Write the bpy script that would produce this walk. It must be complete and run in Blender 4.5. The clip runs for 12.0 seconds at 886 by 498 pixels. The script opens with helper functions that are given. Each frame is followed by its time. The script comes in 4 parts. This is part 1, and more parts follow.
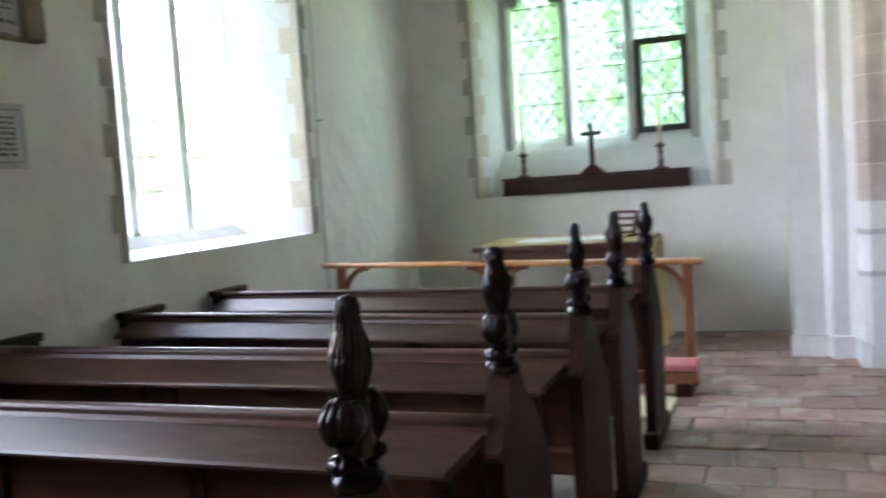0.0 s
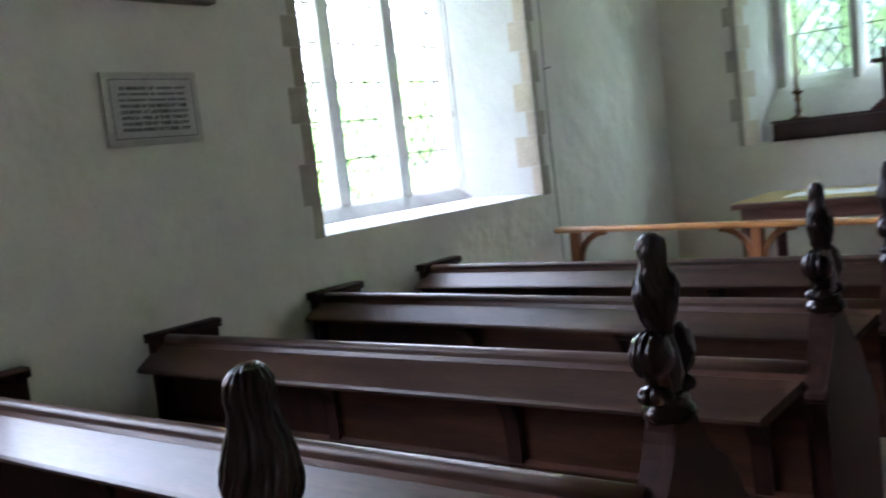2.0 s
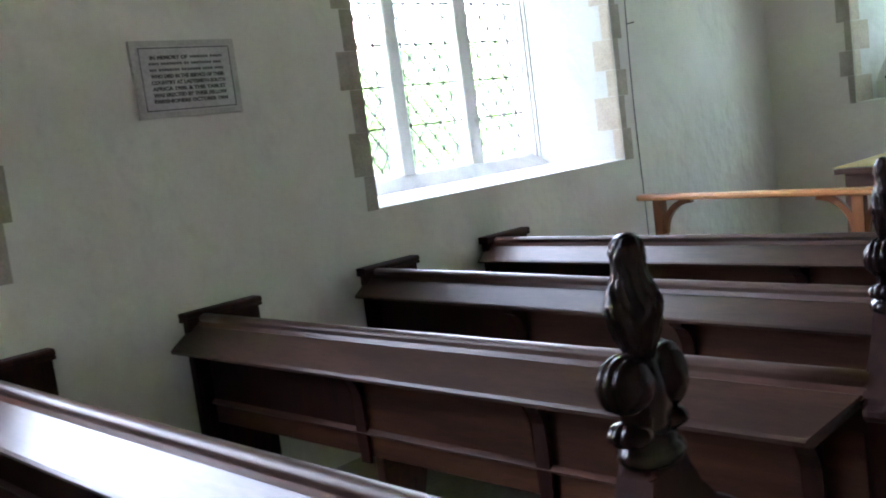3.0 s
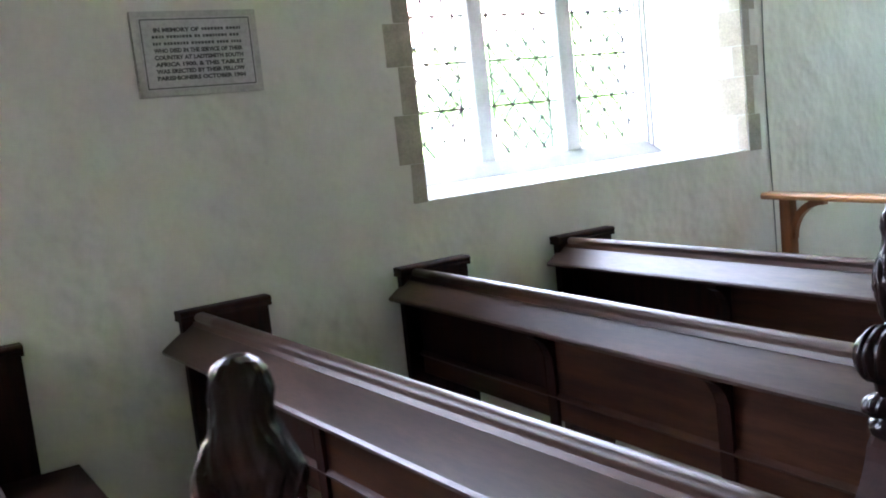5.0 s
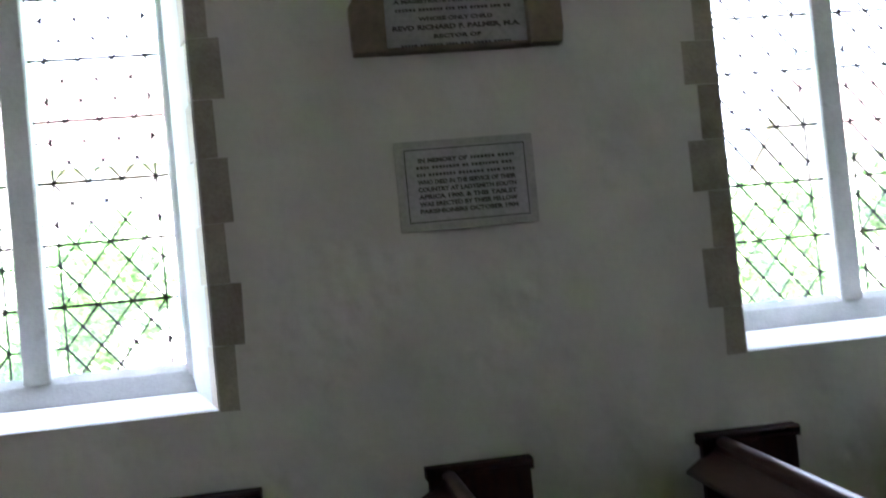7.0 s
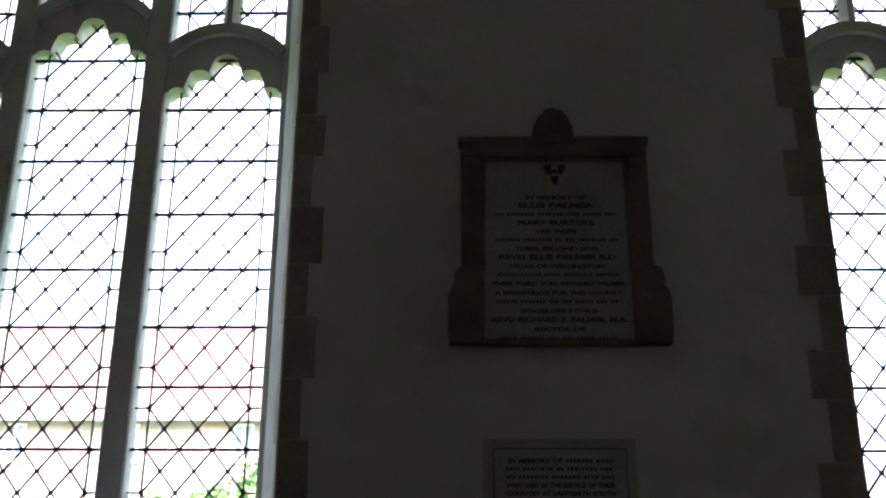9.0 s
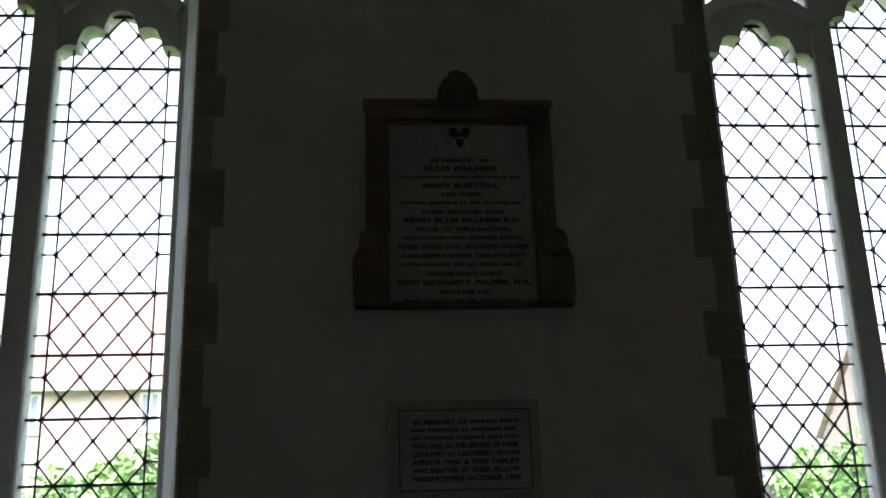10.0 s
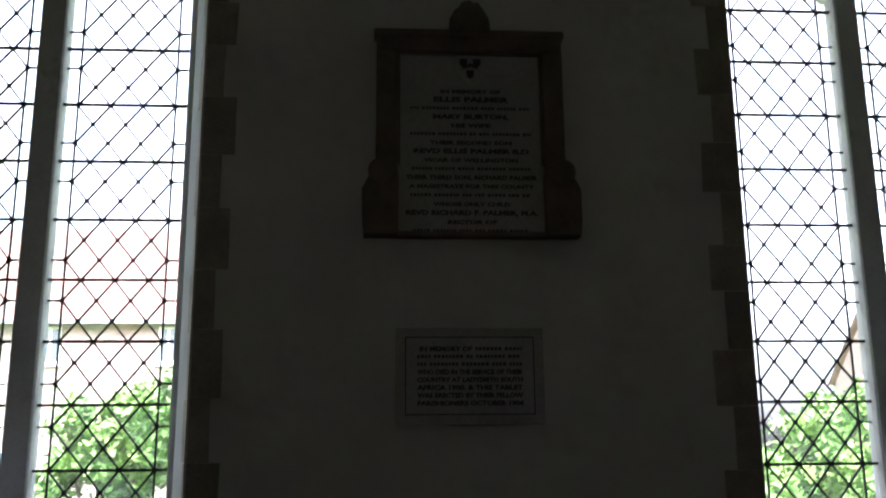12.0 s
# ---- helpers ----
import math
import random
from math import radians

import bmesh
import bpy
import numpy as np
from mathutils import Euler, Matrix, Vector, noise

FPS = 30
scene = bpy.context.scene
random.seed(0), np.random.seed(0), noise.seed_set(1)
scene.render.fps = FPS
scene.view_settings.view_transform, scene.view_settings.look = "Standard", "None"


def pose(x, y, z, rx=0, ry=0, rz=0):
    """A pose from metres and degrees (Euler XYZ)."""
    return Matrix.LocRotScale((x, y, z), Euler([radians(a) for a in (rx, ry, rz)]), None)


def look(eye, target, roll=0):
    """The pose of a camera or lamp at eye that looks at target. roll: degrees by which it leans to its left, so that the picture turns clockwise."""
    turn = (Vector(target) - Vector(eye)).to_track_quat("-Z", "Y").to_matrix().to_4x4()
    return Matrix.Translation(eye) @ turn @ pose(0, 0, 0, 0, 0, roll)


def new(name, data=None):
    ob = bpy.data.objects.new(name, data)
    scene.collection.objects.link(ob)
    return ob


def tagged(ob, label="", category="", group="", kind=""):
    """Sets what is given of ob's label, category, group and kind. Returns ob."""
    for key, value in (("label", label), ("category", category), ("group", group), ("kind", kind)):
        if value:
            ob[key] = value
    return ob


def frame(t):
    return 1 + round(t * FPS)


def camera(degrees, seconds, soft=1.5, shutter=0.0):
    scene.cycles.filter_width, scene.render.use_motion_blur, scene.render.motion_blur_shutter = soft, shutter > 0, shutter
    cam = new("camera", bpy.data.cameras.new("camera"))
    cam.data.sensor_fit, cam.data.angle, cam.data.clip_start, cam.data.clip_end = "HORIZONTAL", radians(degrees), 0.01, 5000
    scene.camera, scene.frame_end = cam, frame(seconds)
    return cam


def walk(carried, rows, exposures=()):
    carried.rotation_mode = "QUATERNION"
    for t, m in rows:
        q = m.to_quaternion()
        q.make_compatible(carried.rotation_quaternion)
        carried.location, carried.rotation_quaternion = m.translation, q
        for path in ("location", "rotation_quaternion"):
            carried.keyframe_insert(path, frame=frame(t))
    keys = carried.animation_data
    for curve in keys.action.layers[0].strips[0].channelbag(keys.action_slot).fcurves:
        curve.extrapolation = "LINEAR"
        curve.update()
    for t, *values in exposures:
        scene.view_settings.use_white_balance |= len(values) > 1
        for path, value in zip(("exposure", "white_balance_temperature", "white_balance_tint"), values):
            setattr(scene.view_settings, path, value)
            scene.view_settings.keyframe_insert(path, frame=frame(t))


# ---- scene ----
cam = camera(50.6, 12.0, soft=1.9, shutter=0.4)
PATH = [
    (0, (3.321, -3.249, 1.441), (2.635, -1.376, 1.297), -3.8),
    (0.5, (3.358, -3.106, 1.435), (2.433, -1.339, 1.285), -5.4),
    (1, (3.321, -2.863, 1.45), (2.407, -1.089, 1.317), -5.2),
    (1.5, (3.294, -2.683, 1.437), (2.315, -0.944, 1.311), -5.4),
    (2, (3.311, -2.42, 1.429), (2.091, -0.846, 1.24), -6.7),
    (2.5, (3.332, -2.196, 1.434), (1.932, -0.784, 1.216), -7.6),
    (2.7, (3.336, -2.135, 1.429), (1.928, -0.735, 1.189), -7.8),
    (4.3, (3.381, -1.436, 1.462), (1.933, -0.088, 1.165), -1.9),
    (4.5, (3.388, -1.366, 1.434), (1.835, -0.133, 1.165), -3.2),
    (5, (3.345, -1.216, 1.434), (1.685, -0.133, 1.17), -6.0),
    (5.5, (3.212, -1.036, 1.46), (1.537, 0.028, 1.216), -5.2),
    (6, (3.148, -0.866, 1.46), (1.314, -0.083, 1.309), -5.5),
    (6.5, (3.128, -0.631, 1.465), (1.178, -0.189, 1.415), -6.1),
    (6.7, (3.114, -0.58, 1.473), (1.147, -0.221, 1.452), -6.1),
    (8.3, (2.865, -0.353, 1.554), (0.909, -0.351, 1.97), -0.6),
    (8.5, (2.899, -0.366, 1.572), (0.956, -0.365, 2.045), -0.4),
    (9, (2.924, -0.32, 1.569), (1.027, -0.344, 2.202), 0.2),
    (9.5, (2.924, -0.306, 1.568), (1.033, -0.23, 2.213), -0.9),
    (10, (2.914, -0.3, 1.567), (1.0, -0.135, 2.126), -1.7),
    (10.5, (2.922, -0.309, 1.575), (1.002, -0.16, 2.114), -1.3),
    (11, (2.924, -0.295, 1.568), (1.007, -0.155, 2.12), -0.9),
    (11.5, (2.937, -0.291, 1.553), (1.012, -0.128, 2.071), -0.8),
    (12, (2.942, -0.273, 1.52), (0.995, -0.145, 1.96), -0.5),
]
EXPOSURES = [(0.0, 7.0, 5800, 22), (1.0, 6.74, 5750, 23), (2.0, 6.54, 5690, 23), (2.7, 6.80, 5690, 23), (4.5, 7.34, 5700, 24), (5.5, 7.12, 5690, 23), (6.0, 6.62, 5600, 24), (6.7, 6.38, 5550, 24), (8.3, 4.6, 5720, 25), (9.0, 3.95, 5870, 25), (9.5, 3.6, 5920, 24), (10.0, 3.5, 5920, 24), (12.0, 3.6, 5920, 25)]
walk(cam, [(t, look(eye, target, roll)) for t, eye, target, roll in PATH], EXPOSURES)

# ---- world and daylight ----
world = bpy.data.worlds.new("overcast_sky")
scene.world = world
world.use_nodes = True
wn = world.node_tree.nodes
sky = wn.new("ShaderNodeTexSky")
sky.sky_type = "NISHITA"
sky.sun_disc = False
sky.sun_elevation = radians(48)
sky.sun_rotation = radians(94)
sky.air_density, sky.dust_density, sky.ozone_density = 1.0, 7.0, 0.8
wn["Background"].inputs["Strength"].default_value = 0.15
grey = wn.new("ShaderNodeHueSaturation")
grey.inputs["Saturation"].default_value = 0.30
world.node_tree.links.new(sky.outputs[0], grey.inputs["Color"])
world.node_tree.links.new(grey.outputs[0], wn["Background"].inputs["Color"])
sun = new("sun", bpy.data.lights.new("sun", "SUN"))
sun.data.energy, sun.data.angle, sun.data.color = 0.55, radians(14), (1.0, 0.97, 0.93)
sun.matrix_world = look((14, 1, 16), (0, 0, 0))


# ---- materials ----
def socket(n, key, value):
    n.inputs[key].default_value = value


def material(name, c1, c2, rough=0.7, scale=6.0, fine=60.0, bump=0.15, metal=0.0, stretch=(1, 1, 1), spec=0.5, rough_var=0.1, spot=None, per_object=0.0, per_island=0.0, bump_dist=0.01, grain=0.35, bump_scale=None):
    """Two colours mixed by a broad noise, a fine grain over it, bump and uneven gloss."""
    m = bpy.data.materials.new(name)
    m.use_nodes = True
    nt = m.node_tree
    N, L = nt.nodes, nt.links
    b = N["Principled BSDF"]
    tc = N.new("ShaderNodeTexCoord")
    mp = N.new("ShaderNodeMapping")
    socket(mp, "Scale", stretch)
    L.new(tc.outputs["Object"], mp.inputs["Vector"])
    src = mp.outputs["Vector"]
    if per_object or per_island:
        info = N.new("ShaderNodeObjectInfo") if per_object else N.new("ShaderNodeNewGeometry")
        rnd = info.outputs["Random"] if per_object else info.outputs["Random Per Island"]
        add = N.new("ShaderNodeVectorMath")
        mul = N.new("ShaderNodeMath")
        mul.operation = "MULTIPLY"
        mul.inputs[1].default_value = 37.0
        L.new(rnd, mul.inputs[0])
        L.new(src, add.inputs[0])
        L.new(mul.outputs[0], add.inputs[1])
        src = add.outputs[0]
    big, small = N.new("ShaderNodeTexNoise"), N.new("ShaderNodeTexNoise")
    for n, s, d in ((big, scale, 6), (small, fine, 4)):
        socket(n, "Scale", s)
        socket(n, "Detail", d)
        socket(n, "Roughness", 0.6)
        L.new(src, n.inputs["Vector"])
    ramp = N.new("ShaderNodeValToRGB")
    ramp.color_ramp.elements[0].position, ramp.color_ramp.elements[1].position = 0.32, 0.68
    ramp.color_ramp.elements[0].color, ramp.color_ramp.elements[1].color = (*c1, 1), (*c2, 1)
    L.new(big.outputs["Fac"], ramp.inputs["Fac"])
    col = ramp.outputs["Color"]
    mix = N.new("ShaderNodeMixRGB")
    mix.blend_type = "MULTIPLY"
    mix.inputs["Fac"].default_value = grain
    g = N.new("ShaderNodeValToRGB")
    g.color_ramp.elements[0].position, g.color_ramp.elements[1].position = 0.3, 0.6
    g.color_ramp.elements[0].color = (0.45, 0.45, 0.45, 1)
    L.new(small.outputs["Fac"], g.inputs["Fac"])
    L.new(col, mix.inputs[1])
    L.new(g.outputs["Color"], mix.inputs[2])
    col = mix.outputs["Color"]
    if spot:
        n3 = N.new("ShaderNodeTexNoise")
        socket(n3, "Scale", spot[0])
        socket(n3, "Detail", 8)
        L.new(src, n3.inputs["Vector"])
        r3 = N.new("ShaderNodeValToRGB")
        r3.color_ramp.elements[0].position, r3.color_ramp.elements[1].position = spot[1], spot[1] + 0.14
        L.new(n3.outputs["Fac"], r3.inputs["Fac"])
        m3 = N.new("ShaderNodeMixRGB")
        m3.inputs[2].default_value = (*spot[2], 1)
        L.new(r3.outputs["Color"], m3.inputs["Fac"])
        L.new(col, m3.inputs[1])
        col = m3.outputs["Color"]
    if per_object or per_island:
        hsv = N.new("ShaderNodeHueSaturation")
        mr = N.new("ShaderNodeMapRange")
        amount = per_object or per_island
        socket(mr, "To Min", 1 - amount)
        socket(mr, "To Max", 1 + amount)
        L.new(rnd, mr.inputs["Value"])
        L.new(mr.outputs[0], hsv.inputs["Value"])
        L.new(col, hsv.inputs["Color"])
        col = hsv.outputs["Color"]
    L.new(col, b.inputs["Base Color"])
    rr = N.new("ShaderNodeMapRange")
    socket(rr, "To Min", max(0.02, rough - rough_var))
    socket(rr, "To Max", min(1, rough + rough_var))
    L.new(big.outputs["Fac"], rr.inputs["Value"])
    L.new(rr.outputs[0], b.inputs["Roughness"])
    socket(b, "Metallic", metal)
    socket(b, "Specular IOR Level", spec)
    sm = N.new("ShaderNodeMath")
    sm.operation = "MULTIPLY_ADD"
    sm.inputs[1].default_value = 0.35
    L.new(small.outputs["Fac"], sm.inputs[0])
    swell = big
    if bump_scale:
        swell = N.new("ShaderNodeTexNoise")
        socket(swell, "Scale", bump_scale)
        socket(swell, "Detail", 2.2)
        L.new(src, swell.inputs["Vector"])
        sm.inputs[1].default_value = 0.02
    L.new(swell.outputs["Fac"], sm.inputs[2])
    bp = N.new("ShaderNodeBump")
    socket(bp, "Strength", bump)
    socket(bp, "Distance", bump_dist)
    L.new(sm.outputs[0], bp.inputs["Height"])
    L.new(bp.outputs[0], b.inputs["Normal"])
    return m


PLASTER = material("limewashed_plaster", (0.63, 0.618, 0.588), (0.74, 0.73, 0.70), 0.9, 1.6, 45, 0.55, spec=0.15, spot=(2.6, 0.66, (0.585, 0.57, 0.535)), bump_dist=0.05, grain=0.07, bump_scale=5.5)
CREAM = material("cream_limewashed_plaster", (0.64, 0.622, 0.565), (0.745, 0.728, 0.67), 0.9, 1.6, 45, 0.36, spec=0.15, spot=(2.6, 0.66, (0.585, 0.565, 0.51)), bump_dist=0.05, grain=0.07, bump_scale=5.5)
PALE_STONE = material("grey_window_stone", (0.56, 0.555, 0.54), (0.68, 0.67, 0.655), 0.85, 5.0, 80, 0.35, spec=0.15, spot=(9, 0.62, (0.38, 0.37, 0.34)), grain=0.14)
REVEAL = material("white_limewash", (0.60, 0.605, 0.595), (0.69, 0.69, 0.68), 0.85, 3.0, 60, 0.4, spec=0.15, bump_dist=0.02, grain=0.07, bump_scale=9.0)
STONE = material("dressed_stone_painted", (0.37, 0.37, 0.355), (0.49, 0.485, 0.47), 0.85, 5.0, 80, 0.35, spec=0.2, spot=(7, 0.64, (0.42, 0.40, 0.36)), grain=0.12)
QUOIN = material("weathered_limestone", (0.32, 0.292, 0.255), (0.46, 0.425, 0.37), 0.9, 7.0, 90, 0.4, spec=0.15, per_object=0.12)
QUOIN_PALE = material("paler_quoin_stone", (0.50, 0.435, 0.35), (0.62, 0.56, 0.47), 0.9, 7.0, 90, 0.4, spec=0.15, per_object=0.08)
RESPOND_STONE = material("beige_dressed_stone", (0.40, 0.365, 0.325), (0.52, 0.48, 0.43), 0.9, 6.0, 90, 0.35, spec=0.15, per_object=0.10)
QUOIN_EAST = material("grey_limewashed_quoin", (0.36, 0.335, 0.29), (0.50, 0.47, 0.41), 0.9, 7.0, 90, 0.4, spec=0.15, per_object=0.10)
OAK = material("dark_stained_oak", (0.034, 0.0125, 0.0075), (0.085, 0.033, 0.018), 0.34, 5.0, 60, 0.12, stretch=(0.6, 6, 6), spec=0.32, rough_var=0.1, spot=(4, 0.66, (0.018, 0.010, 0.008)), bump_dist=0.004)
BENCH = material("black_brown_oak", (0.015, 0.0050, 0.0032), (0.035, 0.0115, 0.0070), 0.55, 5.0, 60, 0.15, stretch=(6, 6, 0.6), spec=0.12, bump_dist=0.004)
LEDGE = material("worn_reddish_oak", (0.022, 0.0105, 0.0075), (0.076, 0.038, 0.025), 0.31, 2.2, 34, 0.06, stretch=(0.6, 4, 4), spec=0.28, rough_var=0.06, grain=0.55, bump_dist=0.004)
CAP = material("worn_tan_oak", (0.030, 0.014, 0.0095), (0.090, 0.047, 0.031), 0.40, 2.6, 40, 0.05, spec=0.22, stretch=(0.35, 5, 5), rough_var=0.05, bump_dist=0.004)
OAK_PANEL = material("brown_oak_panel", (0.027, 0.010, 0.0055), (0.085, 0.033, 0.015), 0.45, 3.0, 50, 0.12, stretch=(0.6, 6, 6), spec=0.2, spot=(3, 0.68, (0.025, 0.012, 0.008)), bump_dist=0.004)
CARVED = material("carved_black_oak", (0.008, 0.0042, 0.0038), (0.018, 0.0088, 0.0074), 0.21, 14.0, 90, 0.20, rough_var=0.05, spec=0.16, bump_dist=0.004)
PALE_OAK = material("varnished_light_oak", (0.29, 0.125, 0.040), (0.42, 0.205, 0.070), 0.33, 3.0, 40, 0.1, stretch=(1, 8, 8), bump_dist=0.003)
RED_OAK = material("red_brown_oak", (0.135, 0.046, 0.015), (0.24, 0.093, 0.030), 0.4, 3.0, 40, 0.1, stretch=(8, 8, 1), bump_dist=0.003)
ALTAR_WOOD = material("dark_table_wood", (0.042, 0.016, 0.010), (0.085, 0.034, 0.020), 0.45, 4.0, 50, 0.15, stretch=(1, 6, 6), spec=0.3)
MAHOGANY = material("dark_red_mahogany", (0.050, 0.012, 0.008), (0.095, 0.025, 0.014), 0.5, 4.0, 50, 0.12, stretch=(1, 6, 6), spec=0.25)
SHELF = material("black_brown_carved_wood", (0.020, 0.007, 0.005), (0.052, 0.018, 0.012), 0.5, 9.0, 60, 0.3, spec=0.25)
YELLOW = material("yellow_altar_cloth", (0.66, 0.53, 0.25), (0.80, 0.68, 0.36), 0.85, 5.0, 240, 0.2, spec=0.2, bump_dist=0.003)
WHITE_CLOTH = material("white_linen", (0.80, 0.79, 0.76), (0.88, 0.87, 0.85), 0.85, 8.0, 260, 0.15, spec=0.2, bump_dist=0.003)
BRASS = material("old_bronze", (0.075, 0.036, 0.022), (0.15, 0.08, 0.045), 0.45, 18, 80, 0.15, metal=0.6)
CANDLE = material("candle_wax", (0.80, 0.76, 0.62), (0.86, 0.83, 0.70), 0.5, 6, 60, 0.05)
PINK = material("rose_kneeler_fabric", (0.52, 0.16, 0.17), (0.68, 0.27, 0.28), 0.9, 7, 220, 0.3, spec=0.2, bump_dist=0.004)
MAT_CLOTH = material("cream_woven_mat", (0.60, 0.55, 0.34), (0.74, 0.69, 0.46), 0.95, 8, 160, 0.4, spec=0.1, bump_dist=0.006)
PAMMENT = material("worn_clay_floor_tile", (0.245, 0.142, 0.112), (0.43, 0.285, 0.232), 0.50, 5, 70, 0.4, spec=0.5, rough_var=0.18, spot=(4, 0.56, (0.42, 0.36, 0.33)), per_object=0.28)
PAMMENT_FAR = material("worn_clay_floor_tile_rest", (0.245, 0.142, 0.112), (0.43, 0.285, 0.232), 0.50, 5, 70, 0.4, spec=0.5, rough_var=0.18, spot=(4, 0.56, (0.42, 0.36, 0.33)), per_island=0.28)
MORTAR = material("dusty_mortar", (0.20, 0.17, 0.14), (0.32, 0.28, 0.24), 0.95, 8, 80, 0.4, spec=0.1)
CEMENT = material("pale_cement_floor", (0.20, 0.185, 0.16), (0.32, 0.295, 0.25), 0.9, 4, 60, 0.3, spec=0.15)
TABLET = material("pale_marble_tablet", (0.46, 0.46, 0.475), (0.57, 0.57, 0.585), 0.6, 9, 70, 0.06, spec=0.2)
TABLET_EDGE = material("grey_slate_border", (0.42, 0.415, 0.405), (0.51, 0.505, 0.495), 0.6, 12, 80, 0.1)
MARBLE = material("white_marble", (0.40, 0.397, 0.39), (0.48, 0.475, 0.467), 0.55, 6, 60, 0.05, spec=0.2)
ALABASTER = material("brown_alabaster", (0.15, 0.116, 0.086), (0.265, 0.212, 0.163), 0.65, 6, 50, 0.12, spot=(5, 0.6, (0.16, 0.10, 0.06)))
INK = material("black_lettering", (0.045, 0.045, 0.05), (0.075, 0.075, 0.082), 0.7, 20, 80, 0.02)
LEAD = material("grey_lead", (0.018, 0.019, 0.022), (0.04, 0.042, 0.046), 0.7, 20, 90, 0.1)
IRON = material("black_iron", (0.012, 0.009, 0.008), (0.03, 0.02, 0.017), 0.55, 20, 80, 0.2)
CEILING = material("ceiling_plaster", (0.60, 0.58, 0.52), (0.70, 0.68, 0.62), 0.9, 2, 50, 0.2, spec=0.15)
GRASS = material("mown_grass", (0.07, 0.13, 0.022), (0.16, 0.24, 0.05), 0.9, 0.7, 25, 0.6, spec=0.1)
LEAF = material("green_leaves", (0.115, 0.24, 0.05), (0.21, 0.37, 0.10), 0.6, 2.0, 30, 0.1, per_island=0.45)
LEAF_DARK = material("dark_green_leaves", (0.05, 0.115, 0.022), (0.115, 0.22, 0.04), 0.6, 1.5, 30, 0.1, per_island=0.45)
BARK = material("grey_brown_bark", (0.08, 0.06, 0.045), (0.17, 0.135, 0.10), 0.95, 9, 50, 0.8, stretch=(3, 3, 0.6))
HOUSE_BRICK = material("buff_red_brickwork", (0.27, 0.20, 0.18), (0.38, 0.30, 0.275), 0.9, 3, 14, 0.3, stretch=(1, 1, 3))
PANTILE = material("red_clay_pantiles", (0.25, 0.14, 0.115), (0.36, 0.22, 0.185), 0.85, 3, 18, 0.4, per_island=0.12)
WHITE_PAINT = material("white_gloss_paint", (0.74, 0.74, 0.72), (0.82, 0.82, 0.80), 0.4, 4, 60, 0.05)
GUTTER = material("grey_gutter", (0.12, 0.13, 0.14), (0.2, 0.21, 0.22), 0.5, 4, 60, 0.05)


def glass_material(name, tints, dust_most):
    """Old leaded glass: clear with a faint tint of its own in each quarry, and a glossy face."""
    m = bpy.data.materials.new(name)
    m.use_nodes = True
    N, L = m.node_tree.nodes, m.node_tree.links
    N.remove(N["Principled BSDF"])
    info = N.new("ShaderNodeObjectInfo")
    ramp = N.new("ShaderNodeValToRGB")
    stops = ramp.color_ramp.elements
    while len(stops) < len(tints):
        stops.new(0.5)
    for stop, (at, tint) in zip(stops, tints):
        stop.position, stop.color = at, (*tint, 1)
    L.new(info.outputs["Random"], ramp.inputs["Fac"])
    tr, gl = N.new("ShaderNodeBsdfTransparent"), N.new("ShaderNodeBsdfGlossy")
    gl.inputs["Roughness"].default_value = 0.12
    mx = N.new("ShaderNodeMixShader")
    dust, dm, dr = N.new("ShaderNodeBsdfTranslucent"), N.new("ShaderNodeMixShader"), N.new("ShaderNodeMapRange")
    dust.inputs["Color"].default_value = (0.82, 0.86, 0.84, 1)
    socket(dr, "To Min", dust_most)
    socket(dr, "To Max", dust_most * 0.3)
    L.new(info.outputs["Random"], dr.inputs["Value"])
    L.new(dr.outputs[0], dm.inputs[0])
    L.new(tr.outputs[0], dm.inputs[1])
    L.new(dust.outputs[0], dm.inputs[2])
    L.new(ramp.outputs["Color"], tr.inputs["Color"])
    L.new(ramp.outputs["Color"], dust.inputs["Color"])
    mx.inputs[0].default_value = 0.05
    L.new(dm.outputs[0], mx.inputs[1])
    L.new(gl.outputs[0], mx.inputs[2])
    L.new(mx.outputs[0], N["Material Output"].inputs["Surface"])
    return m


GLASS = glass_material("old_leaded_glass", [(0.0, (0.84, 0.92, 0.88)), (0.55, (0.98, 0.98, 0.98))], 0.03)
GLASS_EAST = glass_material("old_green_leaded_glass", [(0.0, (0.28, 0.37, 0.25)), (0.3, (0.36, 0.43, 0.37)), (0.55, (0.43, 0.50, 0.50)), (1.0, (0.48, 0.54, 0.545))], 0.17)
HOUSE_GLASS = material("dark_house_glass", (0.05, 0.07, 0.10), (0.10, 0.13, 0.17), 0.1, 1.0, 20, 0.0)


# ---- mesh helpers ----
def mesh_of(name, bm, mat, smooth=False):
    bmesh.ops.recalc_face_normals(bm, faces=bm.faces)
    me = bpy.data.meshes.new(name)
    bm.to_mesh(me)
    bm.free()
    me.materials.append(mat)
    if smooth:
        for p in me.polygons:
            p.use_smooth = True
    return me


def part(name, bm, mat, parent=None, label="", smooth=False):
    ob = new(name, mesh_of(name, bm, mat, smooth))
    ob.parent = parent
    if label:
        tagged(ob, label)
    return ob


def thing(name, m, label, category, group=""):
    ob = new(name)
    ob.empty_display_size = 0.1
    ob.matrix_world = m
    return tagged(ob, label, category, group)


def structure(name, bm, mat, label="", category="", smooth=False):
    return tagged(new(name, mesh_of(name, bm, mat, smooth)), label, category, kind="structure")


